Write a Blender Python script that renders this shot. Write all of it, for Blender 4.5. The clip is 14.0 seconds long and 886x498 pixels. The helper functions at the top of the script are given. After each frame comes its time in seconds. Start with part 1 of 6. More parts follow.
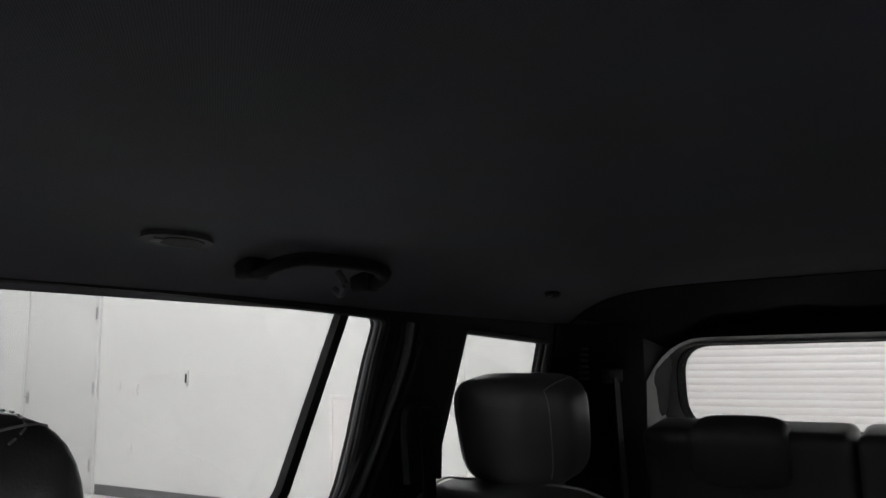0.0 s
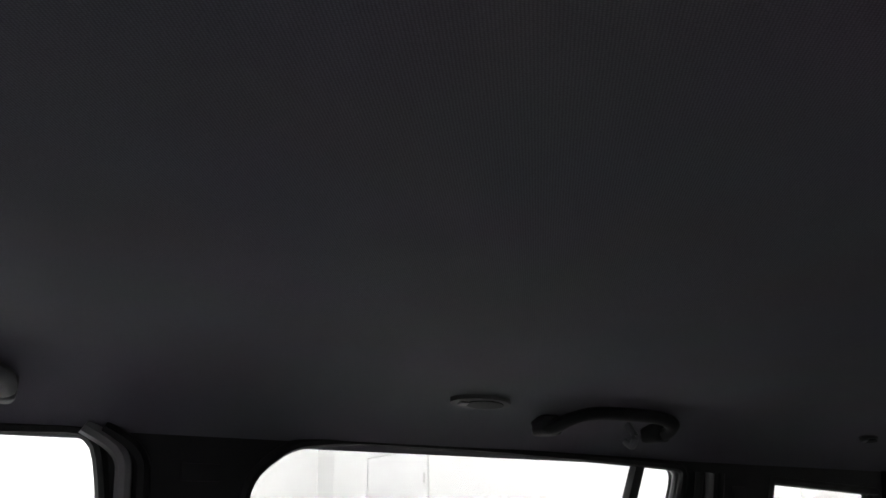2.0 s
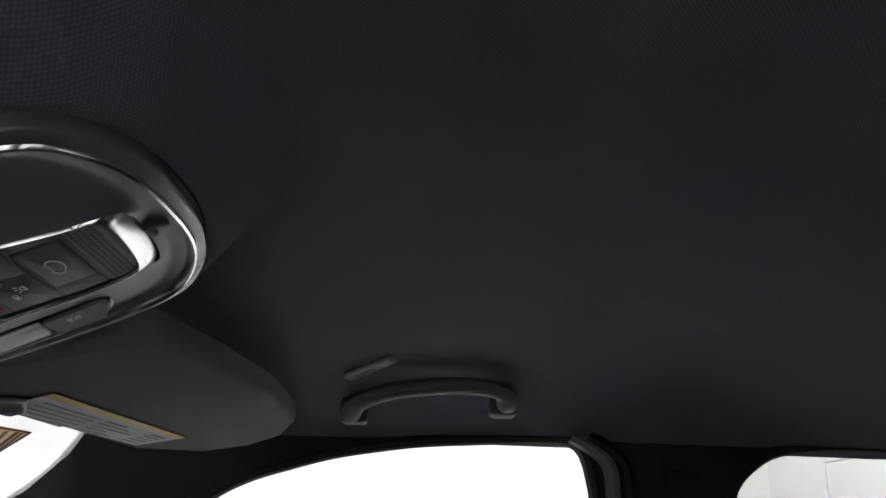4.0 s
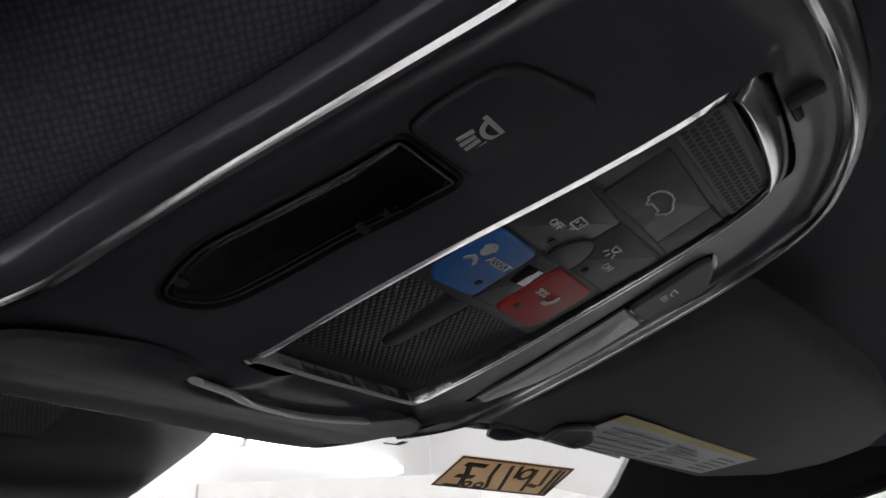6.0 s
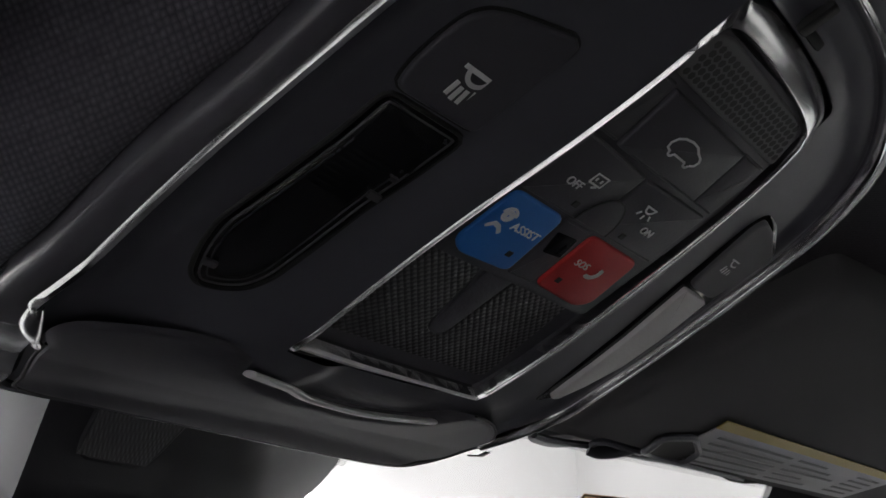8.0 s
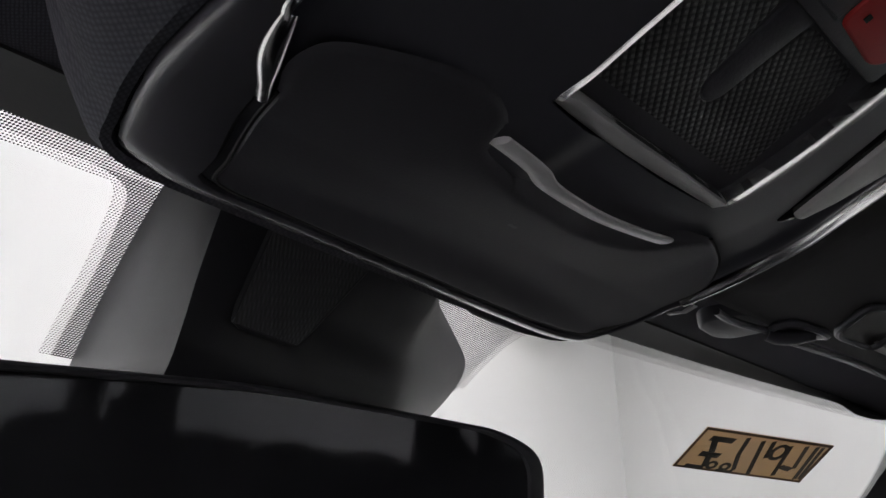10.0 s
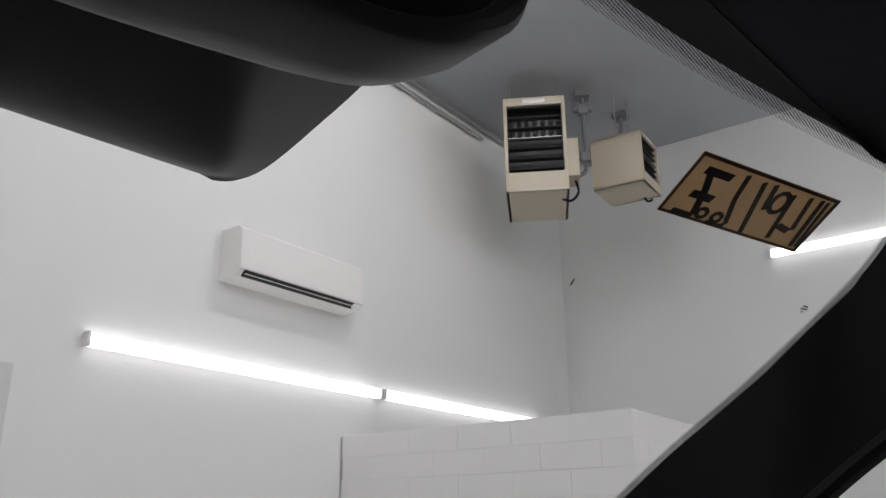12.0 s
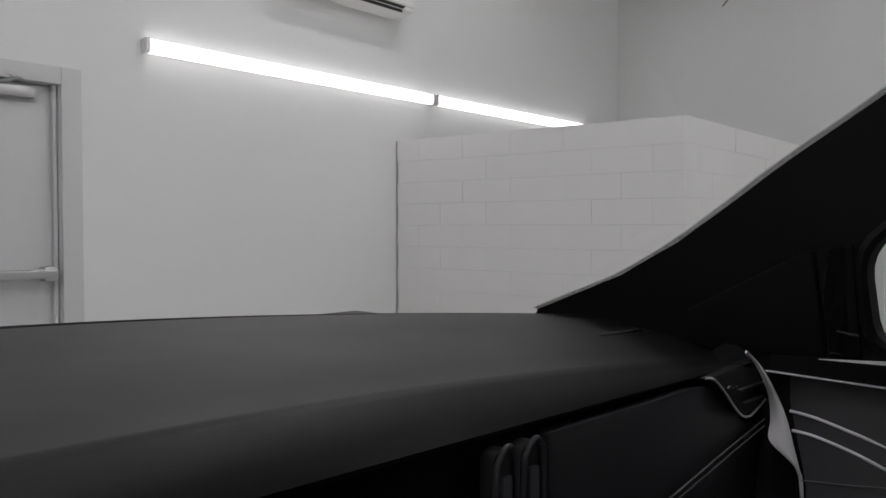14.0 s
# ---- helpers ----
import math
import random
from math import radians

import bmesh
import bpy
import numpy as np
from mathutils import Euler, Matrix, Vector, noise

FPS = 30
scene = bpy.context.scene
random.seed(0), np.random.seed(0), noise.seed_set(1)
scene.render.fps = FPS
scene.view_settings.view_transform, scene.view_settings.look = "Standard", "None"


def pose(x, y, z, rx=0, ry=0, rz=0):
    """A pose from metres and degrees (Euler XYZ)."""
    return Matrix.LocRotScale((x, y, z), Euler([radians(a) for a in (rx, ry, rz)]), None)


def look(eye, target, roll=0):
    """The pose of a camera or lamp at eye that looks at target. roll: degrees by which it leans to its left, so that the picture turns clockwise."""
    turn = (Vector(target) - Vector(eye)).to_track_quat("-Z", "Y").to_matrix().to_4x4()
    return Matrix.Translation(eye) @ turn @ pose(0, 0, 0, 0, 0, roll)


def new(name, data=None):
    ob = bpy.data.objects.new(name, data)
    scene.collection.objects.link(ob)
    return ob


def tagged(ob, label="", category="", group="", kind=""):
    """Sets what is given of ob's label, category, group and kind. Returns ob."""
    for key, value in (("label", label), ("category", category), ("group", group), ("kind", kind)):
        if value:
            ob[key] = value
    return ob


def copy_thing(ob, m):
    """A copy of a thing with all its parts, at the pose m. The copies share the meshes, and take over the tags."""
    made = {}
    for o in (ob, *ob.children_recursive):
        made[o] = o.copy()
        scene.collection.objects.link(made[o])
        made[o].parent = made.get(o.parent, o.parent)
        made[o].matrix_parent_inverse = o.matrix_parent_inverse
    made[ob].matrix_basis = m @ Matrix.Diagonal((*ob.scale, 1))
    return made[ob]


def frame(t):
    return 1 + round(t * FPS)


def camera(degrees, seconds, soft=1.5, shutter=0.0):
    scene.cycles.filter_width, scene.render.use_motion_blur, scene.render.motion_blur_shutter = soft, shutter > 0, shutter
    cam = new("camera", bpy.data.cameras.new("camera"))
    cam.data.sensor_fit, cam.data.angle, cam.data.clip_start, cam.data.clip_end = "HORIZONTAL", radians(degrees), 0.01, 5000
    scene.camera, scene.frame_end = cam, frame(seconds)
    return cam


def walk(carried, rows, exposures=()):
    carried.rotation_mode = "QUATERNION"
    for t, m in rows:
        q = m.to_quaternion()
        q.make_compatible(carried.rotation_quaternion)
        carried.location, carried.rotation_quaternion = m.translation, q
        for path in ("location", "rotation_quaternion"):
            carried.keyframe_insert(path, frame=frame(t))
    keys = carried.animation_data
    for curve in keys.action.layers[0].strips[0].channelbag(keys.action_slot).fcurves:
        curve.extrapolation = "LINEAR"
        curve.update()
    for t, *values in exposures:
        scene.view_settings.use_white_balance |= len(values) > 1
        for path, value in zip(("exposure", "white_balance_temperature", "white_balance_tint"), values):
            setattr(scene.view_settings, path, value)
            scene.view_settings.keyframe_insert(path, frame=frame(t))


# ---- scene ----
cam = camera(57.5, 14.0, soft=1.5, shutter=0.0)
PATH = [
    (0, (-0.211, -0.107, 1.556), (0.984, -1.684, 1.85), -0.6),
    (0.5, (-0.222, -0.074, 1.554), (0.963, -1.618, 2.017), -0.5),
    (1, (-0.279, -0.047, 1.546), (1.014, -1.475, 2.084), -1.1),
    (1.5, (-0.312, -0.038, 1.539), (1.173, -1.243, 2.126), -1.0),
    (2, (-0.334, -0.043, 1.534), (1.279, -1.014, 2.207), -0.6),
    (2.2, (-0.349, -0.033, 1.523), (1.297, -0.915, 2.239), -0.7),
    (4.3, (-0.348, 0.028, 1.536), (1.528, 0.121, 2.221), 1.5),
    (4.5, (-0.348, 0.042, 1.53), (1.514, 0.212, 2.239), 1.0),
    (5, (-0.309, 0.075, 1.537), (1.497, 0.576, 2.236), 1.1),
    (5.5, (-0.263, 0.095, 1.537), (1.431, 0.896, 2.236), 0.8),
    (6, (-0.22, 0.121, 1.545), (1.367, 1.111, 2.253), 0.5),
    (6.5, (-0.194, 0.121, 1.541), (1.292, 1.249, 2.26), 0.5),
    (7, (-0.195, 0.1, 1.529), (1.21, 1.295, 2.301), 0.4),
    (7.2, (-0.199, 0.099, 1.525), (1.192, 1.297, 2.319), 0.2),
    (9.3, (-0.179, 0.132, 1.509), (1.126, 1.365, 2.391), -0.6),
    (9.5, (-0.177, 0.145, 1.503), (1.134, 1.379, 2.373), -0.7),
    (10, (-0.194, 0.198, 1.472), (1.094, 1.469, 2.323), -0.5),
    (10.2, (-0.204, 0.212, 1.463), (1.075, 1.511, 2.287), 0.1),
    (10.5, (-0.19, 0.229, 1.451), (1.09, 1.55, 2.237), 0.5),
    (11, (-0.112, 0.243, 1.445), (1.179, 1.575, 2.192), 0.6),
    (11.5, (-0.058, 0.278, 1.414), (1.288, 1.571, 2.132), -0.1),
    (12, (-0.04, 0.338, 1.369), (1.389, 1.575, 2.025), -0.5),
    (12.5, (-0.024, 0.367, 1.34), (1.461, 1.599, 1.868), -0.5),
    (13, (-0.029, 0.381, 1.334), (1.497, 1.631, 1.666), -0.3),
    (13.2, (-0.062, 0.378, 1.342), (1.474, 1.635, 1.586), -0.4),
    (13.5, (-0.079, 0.382, 1.349), (1.452, 1.663, 1.464), -0.3),
    (14, (-0.148, 0.373, 1.373), (1.297, 1.755, 1.317), -0.0),
]
walk(cam, [(t, look(eye, target, roll)) for t, eye, target, roll in PATH],
     exposures=[(0.0, 1.35), (1.0, 1.75), (1.6, 2.0), (2.2, 2.1), (4.3, 1.7), (5.5, 1.35), (7.2, 1.3), (9.3, 1.35), (10.0, 0.92), (10.5, 0.92), (11.0, 1.05), (11.5, 0.66), (12.2, -0.02), (12.8, -0.45), (13.4, -0.38), (14.0, -0.10)])

# ---- light: strip lights on walls and ceiling, many of them unseen additions ----
world = bpy.data.worlds.new("workshop_air")
world.use_nodes = True
world.node_tree.nodes["Background"].inputs[0].default_value = (0.9, 0.95, 1.0, 1)
world.node_tree.nodes["Background"].inputs[1].default_value = 0.02
scene.world = world
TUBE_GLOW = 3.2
CEILING_GLOW = 50.0


# ---- materials ----
def mat_base(name):
    m = bpy.data.materials.new(name)
    m.use_nodes = True
    return m, m.node_tree, m.node_tree.nodes["Principled BSDF"]


def ramp_mix(nt, fac, a, b):
    mix = nt.nodes.new("ShaderNodeMix")
    mix.data_type = "RGBA"
    mix.inputs[6].default_value, mix.inputs[7].default_value = (*a, 1), (*b, 1)
    nt.links.new(fac, mix.inputs[0])
    return mix.outputs[2]


def surface(name, color, rough=0.5, metal=0.0, vary=0.15, big=3.0, fine=200.0, bump=0.1, bump_dist=0.001, spec=0.5, coat=0.0, rough_vary=0.08):
    """A plain surface with variation at two scales and fine relief."""
    m, nt, b = mat_base(name)
    tc = nt.nodes.new("ShaderNodeTexCoord")
    n1 = nt.nodes.new("ShaderNodeTexNoise")
    n1.inputs["Scale"].default_value, n1.inputs["Detail"].default_value = big, 6
    nt.links.new(tc.outputs["Object"], n1.inputs["Vector"])
    n2 = nt.nodes.new("ShaderNodeTexNoise")
    n2.inputs["Scale"].default_value, n2.inputs["Detail"].default_value = fine, 4
    nt.links.new(tc.outputs["Object"], n2.inputs["Vector"])
    col = ramp_mix(nt, n1.outputs[0], [c * (1 - vary) for c in color], [min(1, c * (1 + vary)) for c in color])
    nt.links.new(col, b.inputs["Base Color"])
    mr = nt.nodes.new("ShaderNodeMapRange")
    mr.inputs[3].default_value, mr.inputs[4].default_value = max(0.02, rough - rough_vary), min(1, rough + rough_vary)
    nt.links.new(n1.outputs[0], mr.inputs[0])
    nt.links.new(mr.outputs[0], b.inputs["Roughness"])
    b.inputs["Metallic"].default_value = metal
    b.inputs["Specular IOR Level"].default_value = spec
    b.inputs["Coat Weight"].default_value = coat
    if bump:
        bp = nt.nodes.new("ShaderNodeBump")
        bp.inputs["Strength"].default_value, bp.inputs["Distance"].default_value = bump, bump_dist
        nt.links.new(n2.outputs[0], bp.inputs["Height"])
        nt.links.new(bp.outputs[0], b.inputs["Normal"])
    return m


def woven(name, dark, light, pitch, rough=0.9, strength=0.8, dist=0.0008, turn=0.5, dims="2D"):
    """Woven cloth: rows of slightly uneven raised threads, over a slow variation."""
    m, nt, b = mat_base(name)
    tc = nt.nodes.new("ShaderNodeTexCoord")
    mp = nt.nodes.new("ShaderNodeMapping")
    mp.inputs["Rotation"].default_value = (0, 0, turn)
    mp.inputs["Scale"].default_value = (1.0 / pitch, 0.72 / pitch, 0.72 / pitch)
    nt.links.new(tc.outputs["Object"], mp.inputs[0])
    vo = nt.nodes.new("ShaderNodeTexVoronoi")
    vo.voronoi_dimensions = dims
    vo.inputs["Scale"].default_value = 1.0
    vo.inputs["Randomness"].default_value = 0.2
    nt.links.new(mp.outputs[0], vo.inputs["Vector"])
    n1 = nt.nodes.new("ShaderNodeTexNoise")
    n1.inputs["Scale"].default_value = 6
    nt.links.new(tc.outputs["Object"], n1.inputs[0])
    mr = nt.nodes.new("ShaderNodeMapRange")
    mr.inputs[1].default_value, mr.inputs[2].default_value = 0.12, 0.55
    nt.links.new(vo.outputs["Distance"], mr.inputs[0])
    a = ramp_mix(nt, mr.outputs[0], light, dark)
    mix = nt.nodes.new("ShaderNodeMix")
    mix.data_type, mix.blend_type = "RGBA", "MULTIPLY"
    mix.inputs[0].default_value = 0.3
    nt.links.new(a, mix.inputs[6])
    nt.links.new(n1.outputs["Color"], mix.inputs[7])
    grey = nt.nodes.new("ShaderNodeHueSaturation")
    grey.inputs["Saturation"].default_value = 0.8
    nt.links.new(mix.outputs[2], grey.inputs["Color"])
    nt.links.new(grey.outputs[0], b.inputs["Base Color"])
    b.inputs["Roughness"].default_value = rough
    b.inputs["Specular IOR Level"].default_value = 0.25
    inv = nt.nodes.new("ShaderNodeMath")
    inv.operation = "SUBTRACT"
    inv.inputs[0].default_value = 1.0
    nt.links.new(vo.outputs["Distance"], inv.inputs[1])
    bp = nt.nodes.new("ShaderNodeBump")
    bp.inputs["Strength"].default_value, bp.inputs["Distance"].default_value = strength, dist
    nt.links.new(inv.outputs[0], bp.inputs["Height"])
    nt.links.new(bp.outputs[0], b.inputs["Normal"])
    return m


def thin_glass(name, tint, rough=0.0, gloss=1.0):
    m, nt, b = mat_base(name)
    nt.nodes.remove(b)
    out = nt.nodes["Material Output"]
    tr = nt.nodes.new("ShaderNodeBsdfTransparent")
    tr.inputs[0].default_value = (*tint, 1)
    gl = nt.nodes.new("ShaderNodeBsdfGlossy")
    gl.inputs["Roughness"].default_value = rough
    fr = nt.nodes.new("ShaderNodeLayerWeight")
    fr.inputs[0].default_value = 0.5
    po = nt.nodes.new("ShaderNodeMath")
    po.operation = "POWER"
    po.inputs[1].default_value = 5.0
    nt.links.new(fr.outputs["Facing"], po.inputs[0])
    mu = nt.nodes.new("ShaderNodeMath")
    mu.operation = "MULTIPLY_ADD"
    mu.inputs[1].default_value, mu.inputs[2].default_value = 0.6 * gloss, 0.04 * gloss
    nt.links.new(po.outputs[0], mu.inputs[0])
    mx = nt.nodes.new("ShaderNodeMixShader")
    nt.links.new(mu.outputs[0], mx.inputs[0])
    nt.links.new(tr.outputs[0], mx.inputs[1])
    nt.links.new(gl.outputs[0], mx.inputs[2])
    nt.links.new(mx.outputs[0], out.inputs[0])
    return m


def glow(name, color, strength):
    m, nt, b = mat_base(name)
    b.inputs["Base Color"].default_value = (0.9, 0.9, 0.9, 1)
    b.inputs["Emission Color"].default_value = (*color, 1)
    b.inputs["Emission Strength"].default_value = strength
    return m


def dotted_band(name, pitch, cover=-0.15):
    """Black ceramic dots printed on glass: clear between the dots."""
    m, nt, b = mat_base(name)
    out = nt.nodes["Material Output"]
    b.inputs["Base Color"].default_value = (0.012, 0.012, 0.013, 1)
    b.inputs["Roughness"].default_value = 0.8
    b.inputs["Specular IOR Level"].default_value = 0.08
    tc = nt.nodes.new("ShaderNodeTexCoord")
    sp = nt.nodes.new("ShaderNodeSeparateXYZ")
    nt.links.new(tc.outputs["UV"], sp.inputs[0])
    parts = []
    for k, off in ((0, 0.0), (1, 0.0)):
        mu = nt.nodes.new("ShaderNodeMath")
        mu.operation = "MULTIPLY"
        mu.inputs[1].default_value = 2 * math.pi / pitch
        nt.links.new(sp.outputs[k], mu.inputs[0])
        si = nt.nodes.new("ShaderNodeMath")
        si.operation = "SINE"
        nt.links.new(mu.outputs[0], si.inputs[0])
        parts.append(si.outputs[0])
    ad = nt.nodes.new("ShaderNodeMath")
    ad.operation = "ADD"
    nt.links.new(parts[0], ad.inputs[0])
    nt.links.new(parts[1], ad.inputs[1])
    gt = nt.nodes.new("ShaderNodeMath")
    gt.operation = "GREATER_THAN"
    gt.inputs[1].default_value = cover
    nt.links.new(ad.outputs[0], gt.inputs[0])
    tr = nt.nodes.new("ShaderNodeBsdfTransparent")
    mx = nt.nodes.new("ShaderNodeMixShader")
    nt.links.new(gt.outputs[0], mx.inputs[0])
    nt.links.new(tr.outputs[0], mx.inputs[1])
    nt.links.new(b.outputs[0], mx.inputs[2])
    nt.links.new(mx.outputs[0], out.inputs[0])
    return m


def pimpled(name, color, pitch, rough=0.5, strength=0.9, dist=0.001):
    """Moulded plastic with a fine field of raised dimples, the shade between them put into the colour."""
    m, nt, b = mat_base(name)
    tc = nt.nodes.new("ShaderNodeTexCoord")
    mp = nt.nodes.new("ShaderNodeMapping")
    mp.inputs["Rotation"].default_value = (0, 0, 0.785)
    nt.links.new(tc.outputs["Object"], mp.inputs[0])
    vo = nt.nodes.new("ShaderNodeTexVoronoi")
    vo.inputs["Scale"].default_value = 1 / pitch
    vo.inputs["Randomness"].default_value = 0.0
    vo.voronoi_dimensions = "2D"
    nt.links.new(mp.outputs[0], vo.inputs["Vector"])
    inv = nt.nodes.new("ShaderNodeMath")
    inv.operation = "SUBTRACT"
    inv.inputs[0].default_value = 1.0
    nt.links.new(vo.outputs["Distance"], inv.inputs[1])
    # crease shade in the colour: pale dimple tops, dark gaps between
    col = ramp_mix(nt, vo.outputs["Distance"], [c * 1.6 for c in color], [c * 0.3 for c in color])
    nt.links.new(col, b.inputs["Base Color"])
    b.inputs["Roughness"].default_value = rough
    bp = nt.nodes.new("ShaderNodeBump")
    bp.inputs["Strength"].default_value, bp.inputs["Distance"].default_value = strength, dist
    nt.links.new(inv.outputs[0], bp.inputs["Height"])
    nt.links.new(bp.outputs[0], b.inputs["Normal"])
    return m


HEADLINER = woven("headliner_cloth", (0.090, 0.0892, 0.110), (0.142, 0.141, 0.173), 0.0014, strength=0.40)
SOFT_TRIM = surface("soft_black_trim", (0.058, 0.058, 0.062), 0.62, bump=0.25, fine=700, bump_dist=0.0004)
GRAIN = surface("grained_black_plastic", (0.072, 0.071, 0.083), 0.48, bump=0.35, fine=900, bump_dist=0.0003)
SATIN = surface("satin_black_plastic", (0.093, 0.094, 0.111), 0.34, bump=0.12, fine=900, bump_dist=0.0002)
GREY_TRIM = surface("grey_black_plastic", (0.125, 0.125, 0.132), 0.5, bump=0.3, fine=900, bump_dist=0.0003)
# near-black trim; also carries the shade on the rear grab handle
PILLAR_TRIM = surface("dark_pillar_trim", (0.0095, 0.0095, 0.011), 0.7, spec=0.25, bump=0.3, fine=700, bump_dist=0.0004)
DOOR_SATIN = surface("satin_door_panel", (0.040, 0.039, 0.044), 0.34, bump=0.15, fine=800, bump_dist=0.0002)
BLACK_CARPET = surface("black_felt_trim", (0.008, 0.008, 0.009), 0.95, bump=0.3, fine=500, spec=0.08, rough_vary=0.03)
SENSOR_SKIN = surface("dull_sensor_plastic", (0.050, 0.050, 0.056), 0.5, bump=0.3, fine=900, bump_dist=0.0003, spec=0.5)
RUBBER = surface("black_rubber_seal", (0.010, 0.010, 0.011), 0.6, spec=0.25, bump=0.1)
GLOSS = surface("gloss_black_panel", (0.014, 0.014, 0.017), 0.08, bump=0.0, vary=0.05, rough_vary=0.04, coat=0.3)
LEATHER = surface("black_leather", (0.075, 0.075, 0.077), 0.36, bump=0.5, fine=420, bump_dist=0.0006, big=8)
DASH_SKIN = surface("dash_soft_skin", (0.0092, 0.0085, 0.0085), 0.46, bump=0.45, spec=0.31, fine=520, bump_dist=0.0005, big=4)
PIPING = surface("dark_grey_piping", (0.30, 0.30, 0.305), 0.6, bump=0.2)
PALE_DOOR = surface("pale_door_paint", (0.70, 0.705, 0.70), 0.45, vary=0.03, bump=0.08)
CLIP_GREY = surface("grey_clip_plastic", (0.30, 0.30, 0.30), 0.6, bump=0.1)
STITCH = surface("grey_thread", (0.25, 0.25, 0.25), 0.8, bump=0.2)
CHROME = surface("satin_chrome", (0.90, 0.90, 0.91), 0.16, metal=1.0, vary=0.02, bump=0.0, rough_vary=0.01)
SILVER = surface("silver_painted_trim", (0.88, 0.88, 0.89), 0.30, metal=0.1, vary=0.05, bump=0.05, fine=1500)
BLUE = surface("blue_button_plastic", (0.03, 0.21, 0.66), 0.45, vary=0.08, bump=0.15, fine=1800, bump_dist=0.0002)
RED = surface("red_button_plastic", (0.55, 0.03, 0.032), 0.45, vary=0.08, bump=0.15, fine=1800, bump_dist=0.0002)
SHELL = surface("polished_shell_plastic", (0.10, 0.099, 0.115), 0.24, bump=0.06, fine=900, bump_dist=0.0001, spec=0.75, coat=0.2)
LEGEND = surface("white_printed_legend", (0.80, 0.80, 0.81), 0.5, bump=0.0)
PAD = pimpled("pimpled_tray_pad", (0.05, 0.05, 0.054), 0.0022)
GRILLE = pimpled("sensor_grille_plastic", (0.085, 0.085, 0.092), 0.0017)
LAMP_LENS = surface("frosted_lamp_lens", (0.80, 0.80, 0.79), 0.24, bump=0.2, fine=500, vary=0.08)
CLEAR_LENS = thin_glass("clear_lamp_lens", (0.75, 0.75, 0.76), 0.05, 1.6)
GLASS = thin_glass("window_glass", (0.93, 0.95, 0.94), gloss=0.5)
TINTED = thin_glass("tinted_window_glass", (0.80, 0.815, 0.80))
# the diffuse share puts a faint veil of glare into the dark glass
MIRROR = surface("dimmed_mirror_silver", (0.078, 0.079, 0.090), 0.05, metal=0.62, vary=0.02, bump=0.0, rough_vary=0.005)
DOOR_MIRROR = surface("door_mirror_silver", (0.72, 0.73, 0.73), 0.015, metal=1.0, vary=0.02, bump=0.0, rough_vary=0.005)
PAPER = surface("brown_paper", (0.50, 0.41, 0.30), 0.75, bump=0.2, fine=300, vary=0.2)
nt = PAPER.node_tree
back = nt.nodes.new("ShaderNodeBsdfTranslucent")
back.inputs[0].default_value = (0.62, 0.49, 0.34, 1)
both = nt.nodes.new("ShaderNodeMixShader")
both.inputs[0].default_value = 0.55
nt.links.new(nt.nodes["Principled BSDF"].outputs[0], both.inputs[1])
nt.links.new(back.outputs[0], both.inputs[2])
nt.links.new(both.outputs[0], nt.nodes["Material Output"].inputs[0])
INK = surface("black_marker_ink", (0.015, 0.013, 0.012), 0.6, bump=0.0)
PAPER_EDGE = surface("brown_paper_edge", (0.10, 0.055, 0.035), 0.75, bump=0.1)
LABEL_WHITE = surface("white_label_print", (0.45, 0.45, 0.47), 0.5, bump=0.05)
LABEL_YELLOW = surface("yellow_label_print", (0.45, 0.34, 0.06), 0.5, bump=0.05)
VISOR_CLOTH = surface("visor_cloth", (0.128, 0.127, 0.130), 0.9, vary=0.22, big=5, fine=900, bump=0.5, bump_dist=0.0005, spec=0.2)
WALL = surface("white_wall_paint", (0.78, 0.785, 0.775), 0.6, vary=0.03, big=0.6, fine=60, bump=0.15, bump_dist=0.002)
BRICK_PAINT = surface("white_painted_block", (0.805, 0.80, 0.79), 0.55, vary=0.03, big=1.2, fine=60, bump=0.05, bump_dist=0.001)
MORTAR = surface("painted_mortar", (0.52, 0.52, 0.515), 0.8, vary=0.08, big=2, bump=0.3)
FLOOR = surface("grey_epoxy_floor", (0.62, 0.615, 0.60), 0.3, vary=0.12, big=1.0, fine=40, bump=0.1)
CEILING = surface("ceiling_deck_paint", (0.40, 0.415, 0.44), 0.7, vary=0.22, big=1.1, fine=30, bump=0.2)
DOOR_PAINT = surface("grey_white_door_paint", (0.60, 0.61, 0.61), 0.45, vary=0.03, bump=0.08)
STEEL = surface("brushed_steel", (0.5, 0.5, 0.5), 0.35, metal=1.0, vary=0.08, bump=0.05)
BASEBOARD = surface("grey_rubber_base", (0.16, 0.16, 0.165), 0.6, vary=0.1)
BEIGE = surface("beige_enamel", (0.52, 0.46, 0.36), 0.45, vary=0.06, big=2, bump=0.05)
PIPE = surface("dull_grey_pipe", (0.20, 0.205, 0.215), 0.5, vary=0.15, bump=0.1)
DARK_METAL = surface("dark_heater_core", (0.03, 0.03, 0.032), 0.5, metal=0.6, vary=0.2)
AC_WHITE = surface("white_abs_plastic", (0.84, 0.82, 0.81), 0.4, vary=0.02, bump=0.02)
BLACK_SLOT = surface("dark_slot", (0.02, 0.02, 0.02), 0.6)
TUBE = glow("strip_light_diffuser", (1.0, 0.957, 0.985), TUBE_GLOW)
TUBE_HIGH = glow("ceiling_light_diffuser", (1.0, 0.957, 0.985), CEILING_GLOW)
FRIT = dotted_band("frit_dots", 0.0018, 0.10)
FRIT_DENSE = dotted_band("frit_dense_dots", 0.0018, -0.35)
FRIT_SIDE = dotted_band("frit_side_dots", 0.0020, -0.45)
